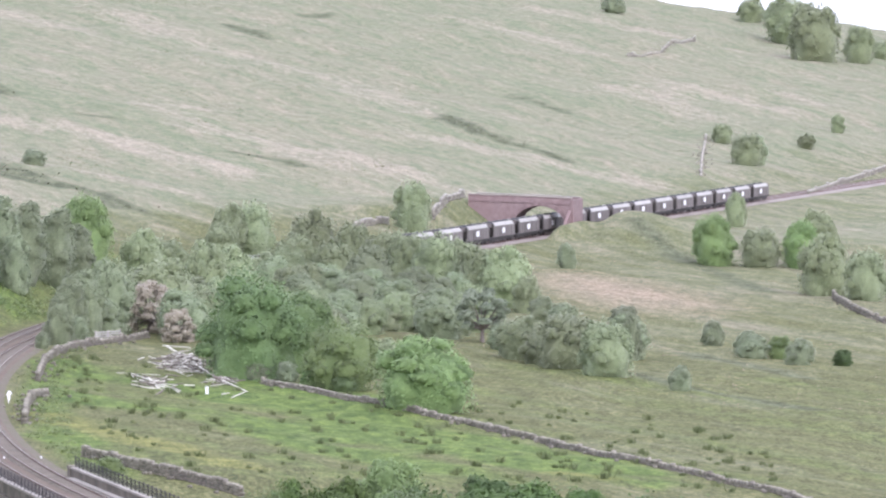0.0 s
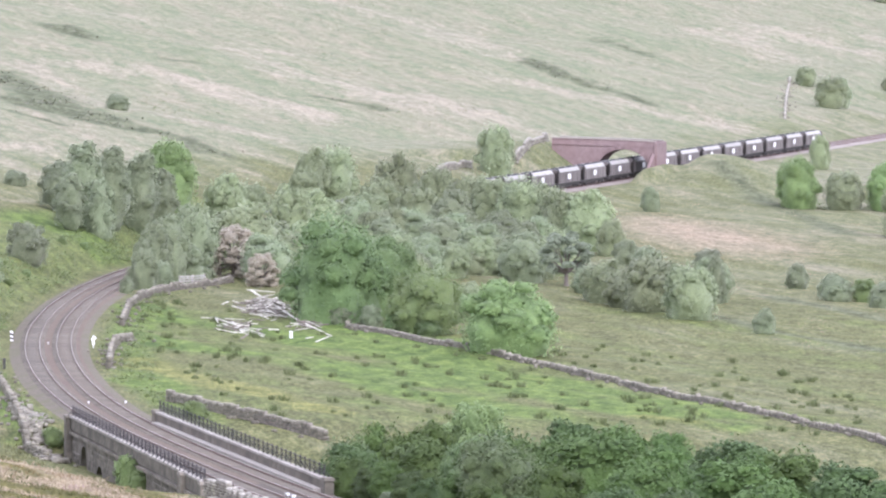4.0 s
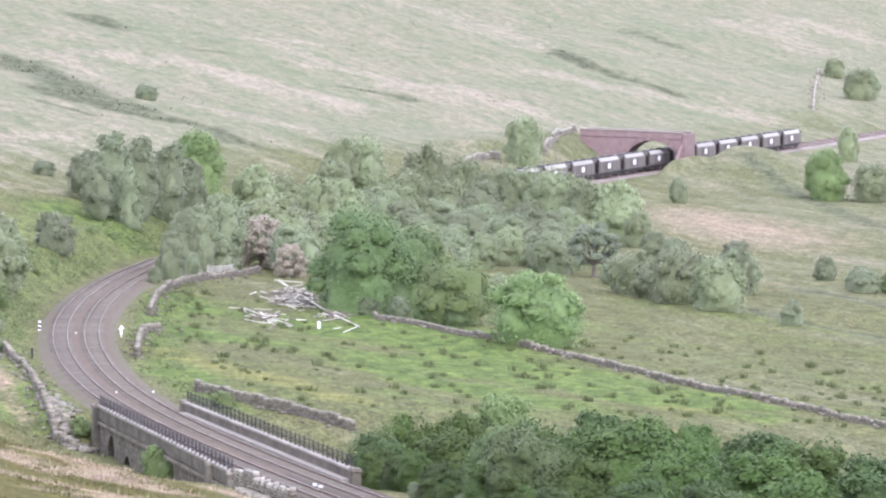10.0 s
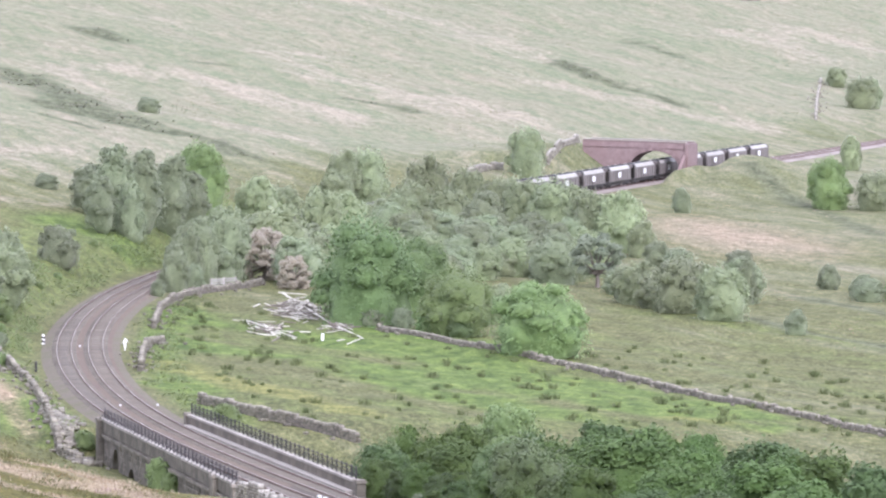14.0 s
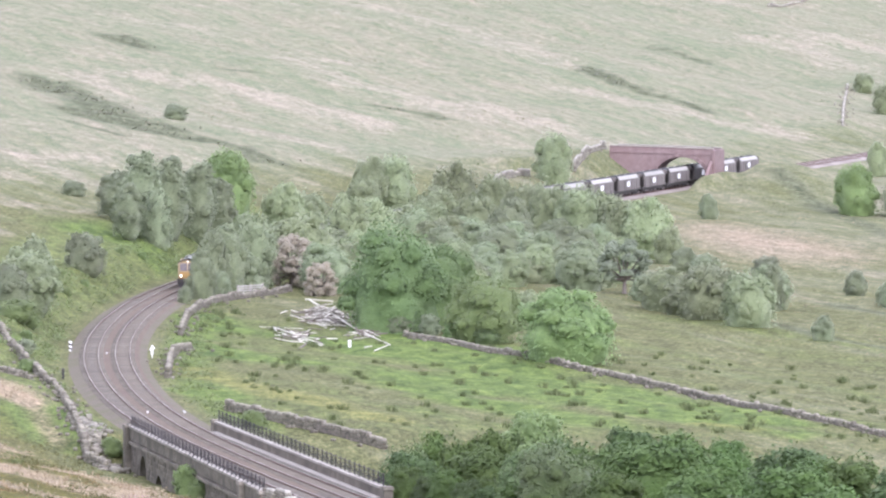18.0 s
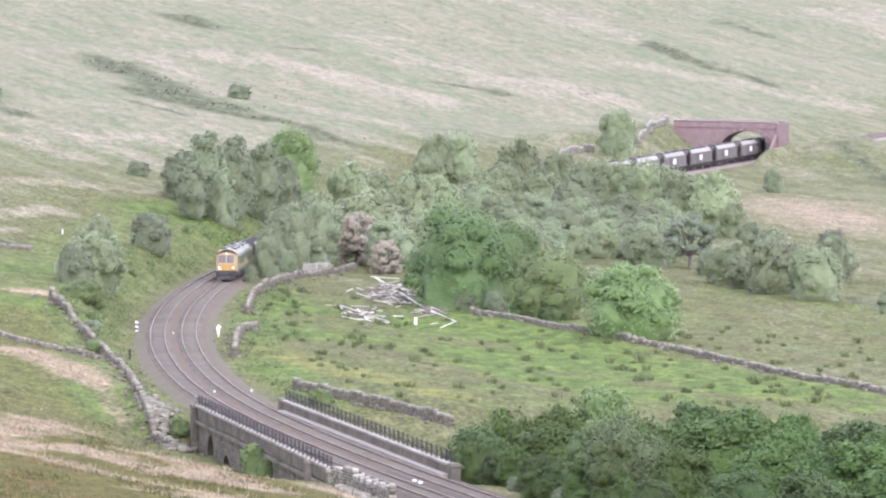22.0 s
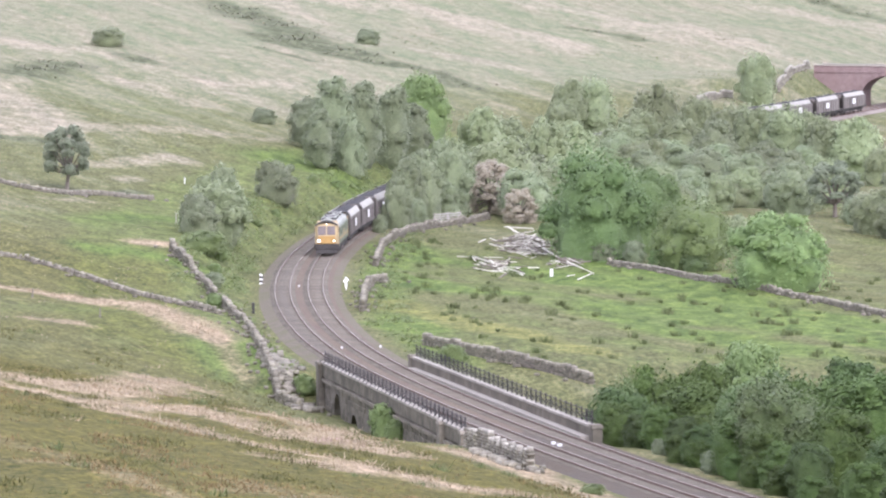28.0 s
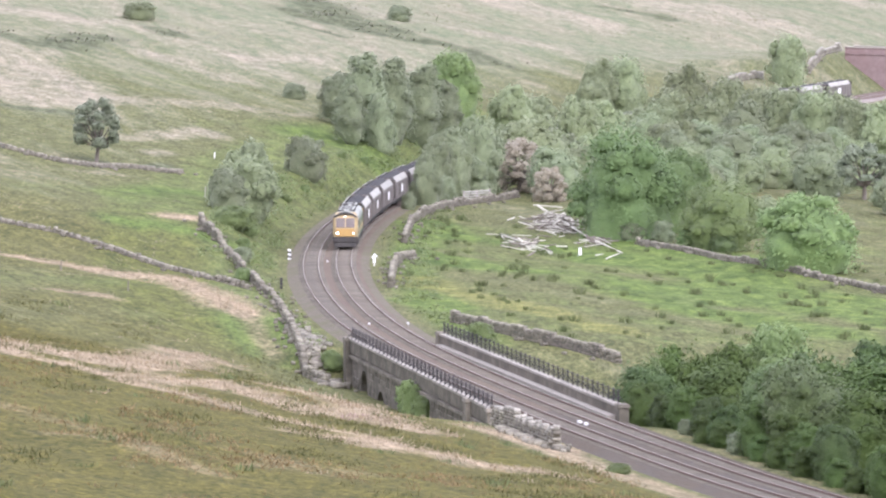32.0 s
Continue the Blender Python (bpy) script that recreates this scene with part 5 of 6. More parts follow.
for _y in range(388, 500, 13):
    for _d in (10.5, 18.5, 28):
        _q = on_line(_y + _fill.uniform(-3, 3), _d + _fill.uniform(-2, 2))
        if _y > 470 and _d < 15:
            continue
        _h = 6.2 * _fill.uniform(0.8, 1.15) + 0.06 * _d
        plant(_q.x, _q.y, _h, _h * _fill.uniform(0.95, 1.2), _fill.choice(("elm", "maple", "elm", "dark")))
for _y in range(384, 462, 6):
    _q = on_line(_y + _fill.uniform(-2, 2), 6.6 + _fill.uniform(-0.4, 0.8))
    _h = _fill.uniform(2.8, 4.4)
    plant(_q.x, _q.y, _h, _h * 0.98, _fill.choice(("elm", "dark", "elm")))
for _y in range(386, 446, 5):
    _q = on_line(_y + _fill.uniform(-1.5, 1.5), 5.9 + _fill.uniform(-0.2, 0.3))
    _h = _fill.uniform(1.2, 2.2)
    plant(_q.x, _q.y, _h, _h * 1.2, _fill.choice(("elm", "haw")))
# undergrowth at the foot of the field's tall trees
for _x, _y in ((39, 646), (36.0, 650), (30.4, 673), (27.5, 677), (21.8, 687), (18.5, 693), (24.4, 686), (19, 704), (17, 706)):
    _h = _fill.uniform(2.2, 3.4)
    plant(_x + _fill.uniform(-0.8, 0.8), _y, _h, _h * 1.35, _fill.choice(("haw", "maple", "ash")))
# shrubs on the railway bank
for _x, _y in ((-12.7, 773.8), (-10.0, 780.6), (-15.7, 783.9), (-16.7, 704.8), (-17.9, 652.3), (-16.0, 623.9), (-20.5, 660.6), (-15.8, 640), (-17, 610), (-15.5, 725), (-13.5, 590)):
    _x, _h = min(_x, on_line(_y, -8.5).x), _fill.uniform(0.8, 1.6)
    plant(_x, _y, _h, _h * 1.7, _fill.choice(("haw", "fern", "fern")))
# scrub along the wood's edge beside the rails
for _y in range(770, 880, 11):
    _q = on_line(_y + _fill.uniform(-2, 2), 6.8 + _fill.uniform(-0.3, 0.8))
    _h = _fill.uniform(2.2, 3.8)
    plant(_q.x, _q.y, _h, _h * 1.15, _fill.choice(("haw", "sallow", "will")))
# ---- dry stone walls ----
def resample(pts, step):
    pts = [Vector((*p, 0)) for p in pts]
    out = []
    for a, b in zip(pts, pts[1:]):
        n = max(1, round((b - a).length / step))
        out += [a.lerp(b, k / n) for k in range(n)]
    return out + [pts[-1]]


BLOCK_FACES = np.array([(0, 1, 2, 3), (7, 6, 5, 4), (0, 4, 5, 1), (1, 5, 6, 2), (2, 6, 7, 3), (3, 7, 4, 0)])


def block_at(rng, c, ax, size, jit):
    """Eight corners of an uneven stone at c, long way ax."""
    ay = np.array([-ax[1], ax[0], 0])
    az = np.array([0, 0, 1.0])
    s = np.array([(-1, -1, 1), (1, -1, 1), (1, 1, 1), (-1, 1, 1), (-1, -1, -1), (1, -1, -1), (1, 1, -1), (-1, 1, -1)]) * 0.5
    s = s * (1 + jit * rng.normal(size=s.shape))
    return c + s[:, :1] * size[0] * ax + s[:, 1:2] * size[1] * ay + s[:, 2:] * size[2] * az


def dry_wall(pts, tall=1.25, seed=1, ruin=0.15, stone=0.5, pale=False, label="grey dry stone wall with rough coping on grass"):
    rng = np.random.default_rng(seed)
    line = resample(pts, stone)
    body, cope = [], []
    courses = max(3, round(tall / (stone * 0.52)))
    ch = tall / courses
    low = 0.0
    for a, b in zip(line, line[1:]):
        mid = (a + b) / 2
        ax = np.array(tuple((b - a).normalized()))
        z = floor_z(mid.x, mid.y)
        low = 0.85 * low + 0.15 * (rng.random() < ruin * 2) * rng.random() * 1.6
        here = max(1, round(courses * (1 - min(low, 0.8))))
        for k in range(-1, here):
            c = np.array([mid.x, mid.y, z + ch * (k + 0.5)]) + rng.normal(size=3) * [0.03, 0.03, 0.01] + ax * (0.5 * stone if k % 2 else 0)
            body.append(block_at(rng, c, ax, (stone * rng.uniform(0.82, 1.1), 0.62 - 0.2 * k / courses, ch * rng.uniform(0.9, 1.05)), 0.06))
        c = np.array([mid.x, mid.y, z + ch * here + 0.10])
        for e in (-0.25, 0.25):
            if rng.random() > ruin * 0.7:
                cope.append(block_at(rng, c + ax * e * stone, ax, (stone * 0.42, 0.42, 0.27 * rng.uniform(0.8, 1.25)), 0.12))
        if rng.random() < ruin * 1.4:
            s = rng.normal(size=2) * 0.9
            body.append(block_at(rng, np.array([mid.x + s[0], mid.y + s[1], floor_z(mid.x + s[0], mid.y + s[1]) + 0.1]), ax, (0.42, 0.34, 0.26), 0.15))
    thing = tagged(empty("dry_stone_wall"), label, "stone wall")
    for name, blocks, m in (("stones", body, STONE_LIGHT if pale else STONE), ("coping_stones", cope, STONE_PALE if pale else STONE_LIGHT)):
        if blocks:
            v = np.concatenate(blocks)
            f = (BLOCK_FACES[None] + 8 * np.arange(len(blocks))[:, None, None]).reshape(-1, 4)
            tagged(new(name, raw_mesh(name, v, f, m)), kind="stuff").parent = thing
    return thing


dry_wall([(21.5, 682), (29.7, 660.2), (40.6, 634.3), (47.7, 607.2), (53.5, 575.6), (64.0, 538.9), (70, 515)], 0.52, 1, 0.2, 0.4)
dry_wall([(-4.2, 662), (-4.1, 668), (-3.6, 695.5), (-2.2, 713.2), (0.0, 726.0), (2.3, 735.3), (5.9, 745.8), (9.2, 757)], 0.8, 2, 0.15, 0.4, False, label="grey curving dry stone wall beside the railway")
dry_wall([(-5.0, 590.5), (-5.0, 616.8), (-4.5, 633.2), (-3.0, 638)], 1.0, 3, 0.25, 0.4, False, label="short ruined dry stone wall on the field edge")
dry_wall([(0.8, 548.5), (4.4, 539.5), (7.4, 534.0), (10.4, 530.0), (14.7, 522.5)], 0.85, 4, 0.1, 0.36, label="dark dry stone wall below the field")
dry_wall([(-24.7, 630.3), (-21.6, 613.4), (-18.7, 593.7), (-15.4, 570.4), (-12.9, 533.2), (-11.2, 512), (-9.6, 508)], 1.0, 5, 0.3, 0.4, label="tumbled grey dry stone wall above the railway bank")


def scree(seed, count, a, b, wide, label):
    """Stones fallen from a wall, strewn from a to b."""
    rng = np.random.default_rng(seed)
    stones = []
    for k in range(count):
        t = rng.random()
        x, y = a[0] + t * (b[0] - a[0]) + rng.normal() * wide * (0.4 + t), a[1] + t * (b[1] - a[1]) + rng.normal() * wide * 2
        way = rng.uniform(0, 3.1)
        w = rng.uniform(0.22, 0.6)
        stones.append(block_at(rng, np.array([x, y, floor_z(x, y) + 0.25 * w]), np.array([math.cos(way), math.sin(way), 0]), (w * 1.3, w, w * 0.7), 0.16))
    f = (BLOCK_FACES[None] + 8 * np.arange(count)[:, None, None]).reshape(-1, 4)
    return tagged(new("fallen_stones", raw_mesh("fallen_stones", np.concatenate(stones), f, STONE_LIGHT)), label, "stones", kind="stuff")


scree(31, 420, (-13.0, 536), (-9.0, 507), 0.55, "pale stones tumbled from the broken wall")
scree(32, 120, (4.2, 441), (7.4, 428), 0.5, "pale stones fallen from the wing wall")
dry_wall([(-52, 602), (-43.0, 599.2), (-37.4, 597.7), (-31.7, 592.9), (-25.9, 583.6), (-18.2, 578.6)], 0.6, 6, 0.4, label="low grey field wall half sunk in grass")
dry_wall([(-55, 700), (-50.0, 696.9), (-41.3, 690.8), (-36.8, 700.3), (-30.2, 712.1)], 0.8, 7, 0.5, label="ruined field wall on the pasture")
dry_wall([(3.6, 446.0), (5.2, 441), (6.6, 434), (7.7, 427.5)], 1.9, 8, 0.3, 0.4, True, label="tumbled stone wing wall at the viaduct end")
dry_wall([(72.0, 1096), (69.0, 1080.0), (63.0, 1048)], 1.3, 9, 0.1, 0.8, True, label="pale stone wall climbing beside the bridge cutting")
dry_wall([(54.7, 1040.0), (48.8, 1014.4), (44.4, 991.6)], 1.1, 10, 0.1, 0.8, True, label="pale stone wall above the cutting")
dry_wall([(240, 1600), (197.2, 1437.8), (176.5, 1361.6), (159.6, 1288.3)], 1.3, 11, 0.2, 1.1, True, label="pale stone wall along the far railway")
dry_wall([(155.0, 1456.5), (146, 1380), (137.8, 1305)], 0.5, 12, 0.6, 1.1, True, label="broken pale stone wall up the fell")
dry_wall([(117.7, 916.8), (117.5, 885.3), (118.8, 864.2)], 1.2, 13, 0.3, 0.8, label="grey stone wall beside the trees")
dry_wall([(212.7, 2038.3), (185.2, 1877.8), (172.4, 1856.2)], 1.6, 14, 0.4, 1.6, True, label="broken pale wall high on the fell")


# ---- heap of old timbers on the field ----
def timber_heap(cx, cy, n, spread_x, spread_y, tall, seed, label, lean=0.5):
    rng = random.Random(seed)
    heap = tagged(empty("timber_heap", Matrix.Translation((cx, cy, floor_z(cx, cy)))), label, "timber heap")
    meshes = []
    for L in (1.0, 1.8, 2.9):
        bm = bmesh.new()
        box(bm, (0.13, L, 0.09), bevel=0.02)
        me = mesh_of(bm, "plank")
        me.materials.append(TIMBER)
        meshes.append(me)
    # dark planks: brown timber, also standing in for shaded gaps in the heap
    bm = bmesh.new()
    box(bm, (0.22, 2.4, 0.14), bevel=0.02)
    meshes.append(mesh_of(bm, "plank"))
    meshes[-1].materials.append(BARK)
    meshes.append(meshes[-1])
    for k in range(n):
        x, y = rng.gauss(0, spread_x), rng.gauss(0, spread_y)
        r = math.exp(-(x / spread_x) ** 2 * 0.5 - (y / spread_y) ** 2 * 0.5)
        z = floor_z(cx + x, cy + y) - floor_z(cx, cy) + 0.12 + tall * r * rng.random()
        m = Matrix.Translation((x, y, z)) @ Matrix.Rotation(rng.choice((lean, lean + 1.3, rng.uniform(0, 3.1))) + rng.gauss(0, 0.3), 4, "Z") @ Matrix.Rotation(rng.gauss(0, 0.16), 4, "X")
        shared("plank", rng.choice(meshes), heap, m)
    return heap


timber_heap(12.8, 704, 170, 1.35, 6.0, 1.6, 5, "heap of bleached old timbers dumped on the field", 1.1)
timber_heap(9.2, 674, 34, 1.3, 4.5, 0.3, 6, "scatter of bleached planks lying on the grass", 1.3)
timber_heap(16.8, 683, 34, 0.8, 4.0, 0.5, 7, "bleached planks strewn from the timber heap", -0.15)


def long_pole(a, b, lift_a, lift_b, r=0.08):
    a, b = Vector((*a, floor_z(*a) + lift_a)), Vector((*b, floor_z(*b) + lift_b))
    bm = bmesh.new()
    rod(bm, a, b, r, r * 0.75, n=8)
    return tagged(part("telegraph_pole", bm, TIMBER), "bleached felled pole lying on the timber heap", "pole")


long_pole((11.0, 716), (16.2, 688), 1.5, 0.25, 0.11)
long_pole((16.0, 689), (19.3, 665), 0.25, 0.12, 0.10)
long_pole((10.6, 719), (13.9, 716), 1.3, 1.4)
long_pole((6.4, 686), (11.8, 664), 0.35, 0.15, 0.09)
long_pole((6.8, 680), (11.6, 662), 0.15, 0.12)
long_pole((6.4, 685), (7.0, 677), 0.4, 0.1)
long_pole((8.4, 680), (9.4, 668), 0.3, 0.1)
long_pole((17.3, 654), (19.0, 664), 0.12, 0.12)
long_pole((16.3, 659), (17.2, 662), 0.12, 0.12)
long_pole((12.4, 674), (13.6, 674), 0.12, 0.12)
long_pole((4.8, 687), (9.9, 687), 0.2, 0.2, 0.05)
_bm = bmesh.new()
box(_bm, (0.36, 0.3, 0.75), (0, 0, 0.37), taper=(0.9, 0.9), bevel=0.03)
box(_bm, (0.42, 0.36, 0.06), (0, 0, 0.78), bevel=0.01)
_bin = part("white_box", _bm, WHITE_PAINT)
_bin.matrix_basis = Matrix.Translation((14.7, 661.5, floor_z(14.7, 661.5)))
tagged(_bin, "small white upright box standing on the field", "box")


# ---- gate, signs and lineside boxes ----
def field_gate(a, b):
    a, b = Vector((*a, floor_z(*a))), Vector((*b, floor_z(*b)))
    gate = tagged(empty("field_gate"), "grey timber field gate set in the wall", "gate")
    way = b - a
    for p in (a, b, a.lerp(b, 0.5)):
        bm = bmesh.new()
        box(bm, (0.2, 0.2, 1.5), p + Vector((0, 0, 0.65)), taper=(0.9, 0.9), bevel=0.02)
        part("post", bm, GREY_WOOD, gate)
    for k in range(4):
        bm = bmesh.new()
        rod(bm, a + Vector((0, 0, 0.35 + 0.28 * k)), b + Vector((0, 0, 0.35 + 0.28 * k)), 0.075, n=6)
        part("bar", bm, GREY_WOOD, gate)
    return gate


field_gate((2.5, 741.5), (5.7, 748.0))


def lineside_sign(x, y, tall):
    sign = tagged(empty("lineside_sign", Matrix.Translation((x, y, floor_z(x, y))) @ pose(0, 0, 0, 0, 0, 8)), "white arrow-shaped railway sign on a post", "sign")
    bm = bmesh.new()
    rod(bm, (0, 0, -0.3), (0, 0, tall * 0.8), 0.05, n=8)
    part("post", bm, WHITE_PAINT, sign)
    bm = bmesh.new()
    prism(bm, [(-0.32, tall * 0.58), (0.0, tall), (0.34, tall * 0.72), (0.12, tall * 0.68), (0.12, tall * 0.25), (-0.14, tall * 0.25), (-0.14, tall * 0.62)], -0.06, -0.03)
    part("board", bm, WHITE_PAINT, sign)
    return sign


def striped_post(x, y):
    post = tagged(empty("marker_post", Matrix.Translation((x, y, floor_z(x, y)))), "black and white banded marker post beside the track", "marker post")
    for k in range(5):
        bm = bmesh.new()
        box(bm, (0.34, 0.08, 0.22), (0, 0, 0.08 + 0.22 * k), Matrix.Rotation(0.35, 4, "Y"))
        part("band", bm, WHITE_PAINT if k % 2 == 0 else IRON, post)
    bm = bmesh.new()
    rod(bm, (0, 0.05, -0.3), (0, 0.05, 1.06), 0.05, n=8)
    part("post", bm, IRON, post)
    return post


lineside_sign(-6.9, 621.5, 1.35)
striped_post(-15.7, 632)


def cable_box(x, y, z, w, l, h, m=WHITE_PAINT, label="white equipment box between the tracks"):
    thing = tagged(empty("track_box", Matrix.Translation((x, y, z)) @ pose(0, 0, 0, 0, 0, heading(y))), label, "equipment box")
    bm = bmesh.new()
    box(bm, (w, l, h), (0, 0, h / 2), bevel=0.03)
    part("case", bm, m, thing)
    bm = bmesh.new()
    box(bm, (w * 1.08, l * 1.04, 0.05), (0, 0, h + 0.025), bevel=0.01)
    part("lid", bm, m, thing)
    return thing


for _y, _d, _w, _l in ((448.2, 0.1, 0.6, 0.9), (446.6, 0.15, 0.6, 0.9), (541, 0.1, 0.35, 0.6), (541, 3.5, 0.35, 0.7), (624, 0.0, 0.3, 0.7), (447.5, -5.2, 0.5, 0.5)):
    _p0 = on_line(_y, _d, -0.22 if abs(_d) < 4 else -0.1)
    cable_box(_p0.x, _p0.y, _p0.z, _w * 0.45, _l * 0.5, 0.13)
_p0 = on_line(589, -4.9, -0.5)
cable_box(_p0.x, _p0.y, _p0.z, 0.25, 0.25, 1.1, IRON, "small dark lineside post cabinet on the cess")


def fence_post(x, y, tall, m, label):
    bm = bmesh.new()
    box(bm, (0.13, 0.13, tall + 0.4), (0, 0, tall / 2 - 0.2), Matrix.Rotation(0.04, 4, "Y"), taper=(0.85, 0.85), bevel=0.015)
    ob = part("fence_post", bm, m)
    ob.matrix_basis = Matrix.Translation((x, y, floor_z(x, y)))
    return tagged(ob, label, "post")


for _x, _y in ((-27.8, 549), (-34.5, 561)):
    fence_post(_x, _y, 0.9, BARK, "grey weathered fence post on the pasture")
fence_post(-27.5, 740.4, 0.7, WHITE_PAINT, "short white painted post on the fell")
fence_post(-25.9, 672.4, 1.1, STONE_PALE, "pale stone gatepost above the railway bank")

# ---- rushes, tussocks and bracken ----
def blades(rng, roots, tall, wide, per, lean):
    """Narrow upright blades round each root."""
    n = len(roots) * per
    base = np.repeat(roots, per, 0) + rng.normal(size=(n, 3)) * np.repeat(wide, per)[:, None] * [1, 1, 0]
    h = np.repeat(tall, per) * (0.6 + 0.5 * rng.random(n))
    a = rng.random(n) * 6.283
    t = np.stack([np.cos(a), np.sin(a), np.zeros(n)], 1) * (0.02 + 0.045 * h)[:, None]
    tip = base + np.stack([rng.normal(size=n) * lean * h, rng.normal(size=n) * lean * h, h], 1)
    v = np.stack([base - t, base + t, tip + t * 0.35, tip - t * 0.35], 1).reshape(-1, 3)
    return v, np.arange(4 * n).reshape(-1, 4)


def sprays(rng, roots, tall, wide, per, lean):
    """Low mounds of small leaves round each root."""
    n = len(roots) * per
    off = rng.normal(size=(n, 2)) * np.repeat(wide, per)[:, None]
    h = np.repeat(tall, per) * rng.random(n) * np.exp(-(off ** 2).sum(1) / (2 * np.repeat(wide, per) ** 2 + 0.01) * 0.6)
    c = np.repeat(roots, per, 0) + np.stack([off[:, 0], off[:, 1], h + 0.08], 1)
    a, s = rng.random(n) * 6.283, (0.08 + 0.09 * rng.random(n)) * (1 + lean)
    t = np.stack([np.cos(a), np.sin(a), 0.5 * rng.normal(size=n)], 1) * s[:, None]
    b = np.stack([-np.sin(a), np.cos(a), 0.5 * rng.normal(size=n)], 1) * s[:, None]
    v = np.stack([c - t, c - b * 0.7, c + t, c + b * 0.7], 1).reshape(-1, 3)
    return v, np.arange(4 * n).reshape(-1, 4)


def scatter(name, seed, count, xr, yr, want, tall, wide, per, lean, material, label, category, grow=blades):
    """Roots over a stretch of ground; want(x, y, d) gives the chance that one stands there."""
    rng = np.random.default_rng(seed)
    y = rng.uniform(*yr, count)
    x = rng.uniform(*xr, count) if not callable(xr) else xr(rng, y)
    keep = rng.random(count) < want(x, y, side(x, y))
    x, y = x[keep], y[keep]
    k = 0.6 + 0.8 * rng.random(len(x))
    v, f = grow(rng, np.stack([x, y, ground_z(x, y) - 0.05], 1), tall * k, wide * k, per, lean)
    me = raw_mesh(name, v, f, material)
    return tagged(new(name, me), label, category, kind="stuff")


def clumps(x, y, s):
    return 0.5 + 0.5 * np.sin(x * 1.7 * s + 2.1 * np.sin(y * 0.23 * s)) * np.sin(y * 0.41 * s + 1.9 * np.sin(x * 0.6 * s))


def in_view(lo, hi):
    return lambda rng, y: y * rng.uniform(lo, hi, len(y))


scatter("rushes", 1, 1100, (-4, 70), (535, 712), lambda x, y, d: (d > 8) * (clumps(x, y, 0.55) > 0.62) * (y + 0.95 * (x - 14) < 705), 0.5, 0.2, 40, 0.4, RUSH, "dark green clumps of rushes on the wet field", "rushes")
scatter("rushes", 2, 1300, in_view(-0.085, 0.03), (250, 600), lambda x, y, d: (d < -9) * (clumps(x, y, 0.35) > 0.8) * 0.5, 0.35, 0.35, 30, 0.5, RUSH, "dull green rush clumps on the near slope", "rushes")
scatter("tussock_grass", 3, 42000, in_view(-0.085, 0.03), (245, 580), lambda x, y, d: (d < -7.5) * (0.0015 + 0.40 * np.clip(sum(trail(x, y, *r) for r in FRONT_STRAW_A + FRONT_STRAW_B) - 0.2, 0, 1)), 0.24, 0.40, 13, 0.6, TAWNY, "pale straw tussocks of seeding moor grass", "grass")
scatter("bent_grass", 21, 26000, in_view(-0.085, 0.03), (245, 470), lambda x, y, d: (d < -9) * (0.02 + 0.45 * np.clip(sum(trail(x, y, *r) for r in FRONT_FAINT) - 0.1, 0, 1) + 0.3 * (clumps(x, y, 0.21) > 0.78)), 0.20, 0.42, 9, 0.7, RUSSET, "russet bent grass on the near slope", "grass")
scatter("sedge", 22, 9000, in_view(-0.085, 0.03), (245, 520), lambda x, y, d: (d < -9) * 0.7 * (clumps(x + 9, y, 0.27) > 0.7), 0.26, 0.5, 12, 0.6, SEDGE, "olive sedge tufts on the near slope", "sedge")
scatter("moor_grass", 4, 16000, in_view(-0.085, 0.02), (470, 1100), lambda x, y, d: (d < -16) * (0.04 + 0.4 * (clumps(x, y, 0.13) > 0.75)), 0.16, 0.45, 7, 0.8, TAWNY, "pale tussocks of moor grass on the fell", "grass")
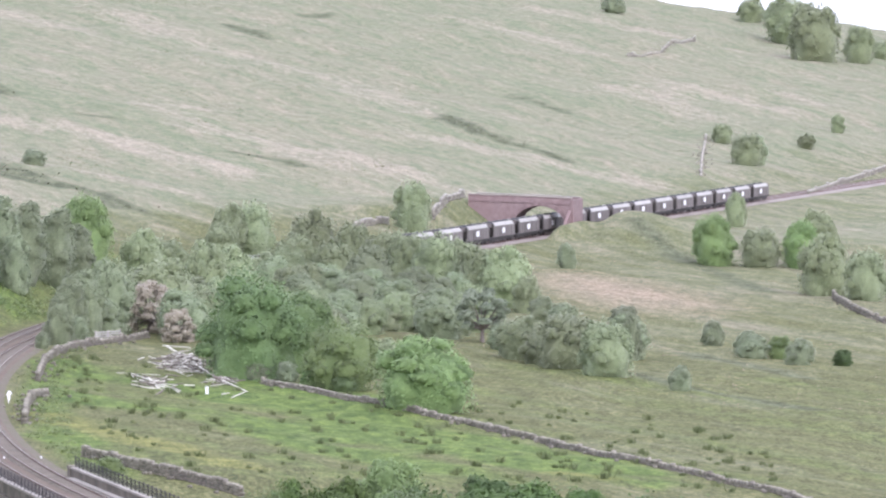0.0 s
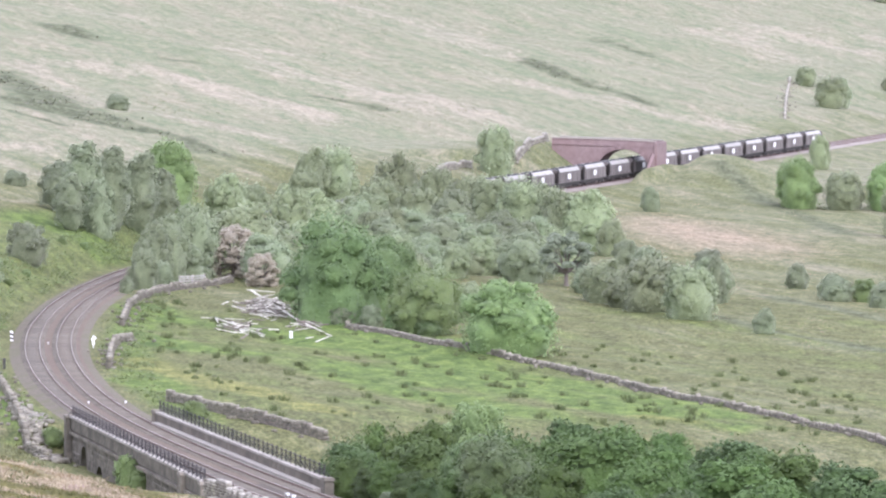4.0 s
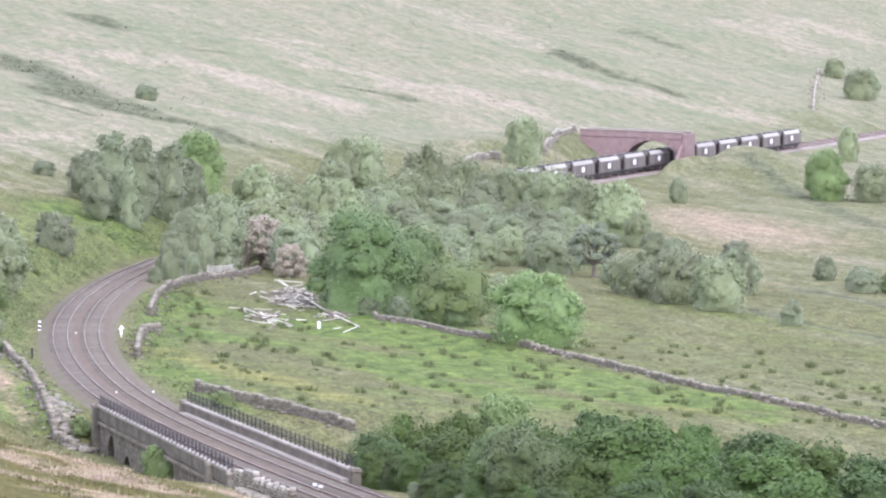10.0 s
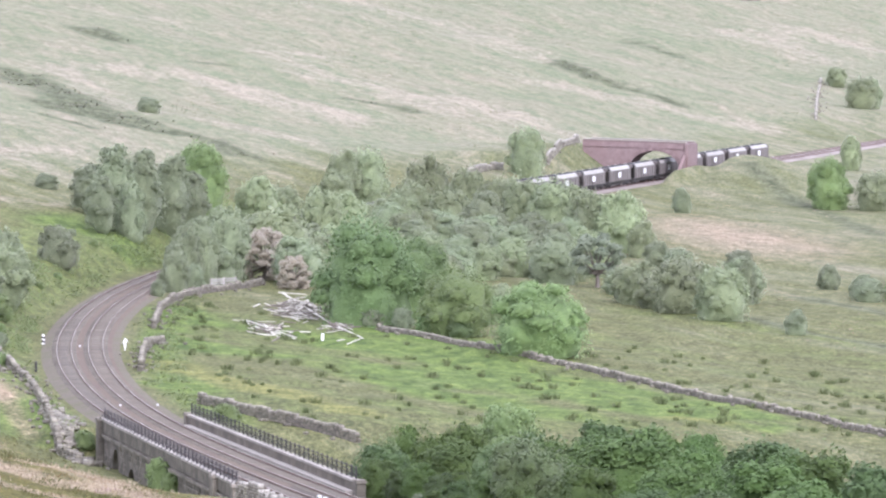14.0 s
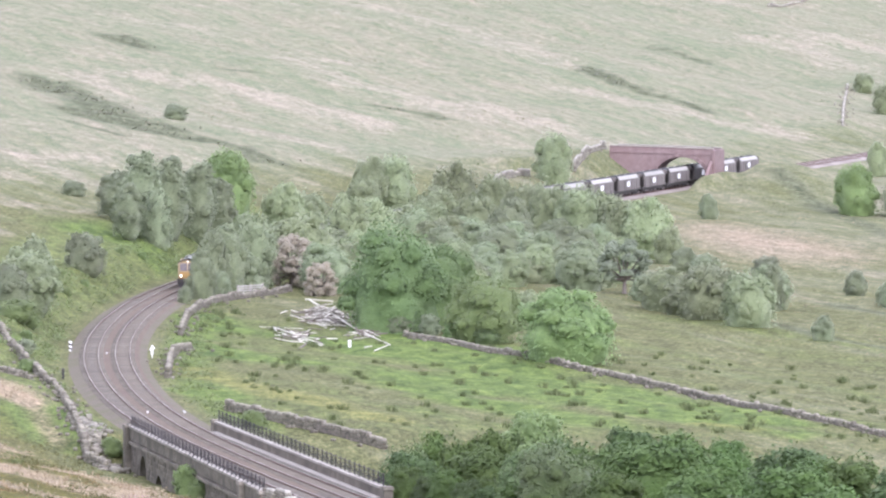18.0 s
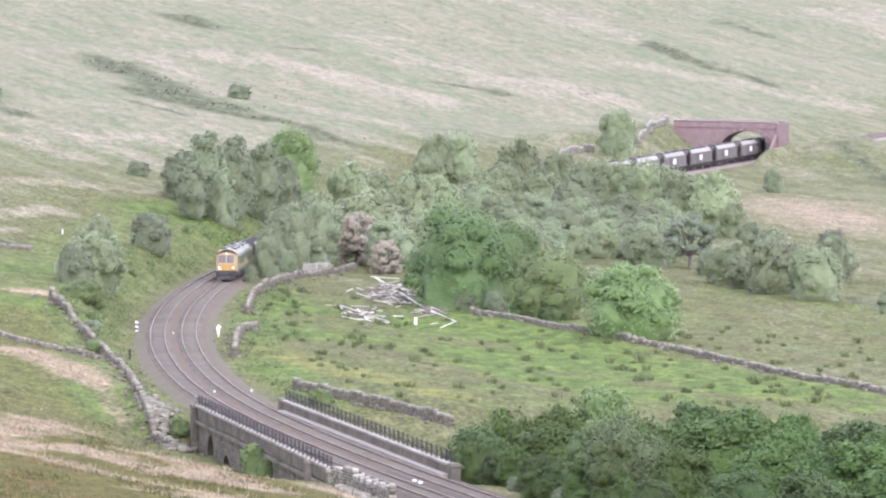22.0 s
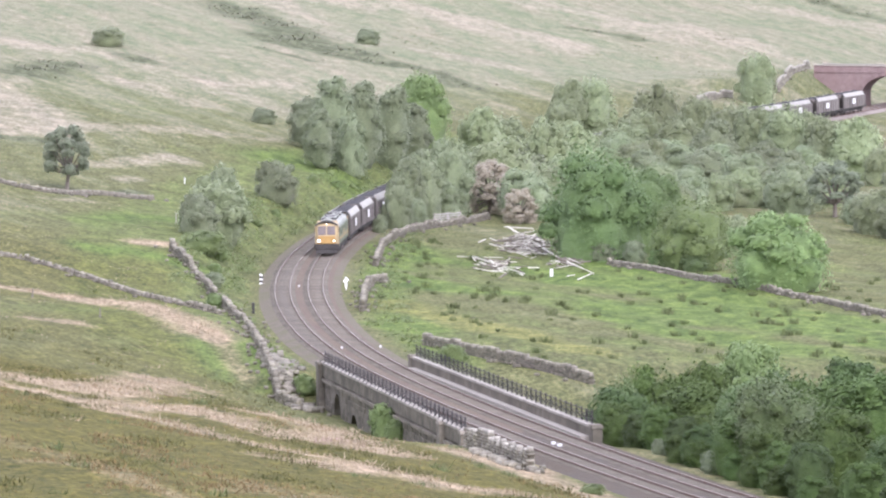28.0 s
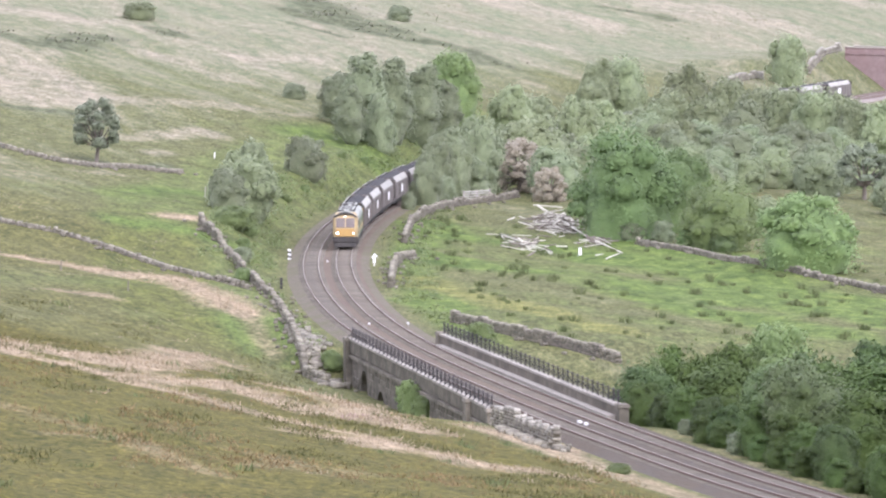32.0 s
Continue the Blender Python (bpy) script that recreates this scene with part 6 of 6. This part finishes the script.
scatter("valley_grass", 5, 10000, in_view(0.03, 0.155), (560, 1100), lambda x, y, d: (d > 24) * (y + 0.95 * (x - 14) > 730) * (0.03 + 0.35 * (clumps(x, y, 0.16) > 0.78)), 0.25, 0.4, 6, 0.7, TAWNY, "straw tussocks across the valley pasture", "grass")
scatter("fell_tufts", 9, 12000, in_view(-0.02, 0.15), (1000, 2000), lambda x, y, d: (d < -8) * (0.05 + 0.5 * (clumps(x, y, 0.06) > 0.7)), 0.45, 0.7, 5, 0.8, RUSH, "dull tufts of sedge on the far fell", "sedge")
scatter("bracken", 6, 34000, (-34, 8), (515, 860), lambda x, y, d: (d < -5.6) * (d > np.where(y < 600, -6.9, -12.5)) * (0.10 + 0.35 * (clumps(x, y, 0.3) > 0.6)), 0.55, 0.55, 16, 0.0, LEAF["fern"], "bright green bracken and weeds on the railway bank", "bracken", sprays)
scatter("bank_weeds", 7, 6000, (-14, 20), (530, 800), lambda x, y, d: (d > 5.4) * (d < 10) * (0.2 + 0.5 * (clumps(x, y, 0.4) > 0.5)), 0.3, 0.45, 12, 0.0, LEAF["fern"], "green weeds along the ballast edge", "weeds", sprays)
scatter("heather", 8, 60000, in_view(-0.08, 0.09), (880, 1500), lambda x, y, d: np.clip(sum(trail(x, y, *r) for r in FELL_DARK_A + FELL_DARK_B) - 0.25, 0, 1) * 0.6 * (clumps(x, y, 0.2) > 0.35), 0.22, 1.2, 4, 0.5, HEATHER, "dark heather along broken ground on the fell", "heather", sprays)
scatter("willowherb", 15, 26, (-6.5, -3.5), (412, 424), lambda x, y, d: 0.5 + 0 * x, 0.3, 0.25, 8, 0.3, PINK, "pink flowering willowherb on the near slope", "flowers")


# ---- what moves ----
def motions():
    times = [0.0] + [float(t) for t in range(1, 32)] + [32.0]
    for ob, back, base in TRAIN:
        walk(ob, [(t, ride(back, base, t)) for t in times])
    turning = [(ob, 0.53) for ob in LOCO_WHEELS]
    turning += [(ob, 0.46) for wagon, *_ in TRAIN[1:5] for ob in wagon.children if ob.name.startswith("wheelset")]
    for ob, r in turning:
        at = ob.matrix_local.translation.copy()
        walk(ob, [(j / 15, Matrix.Translation(at) @ Matrix.Rotation(-SPEED * j / 15 / r, 4, "X")) for j in range(0, 481)])


motions()
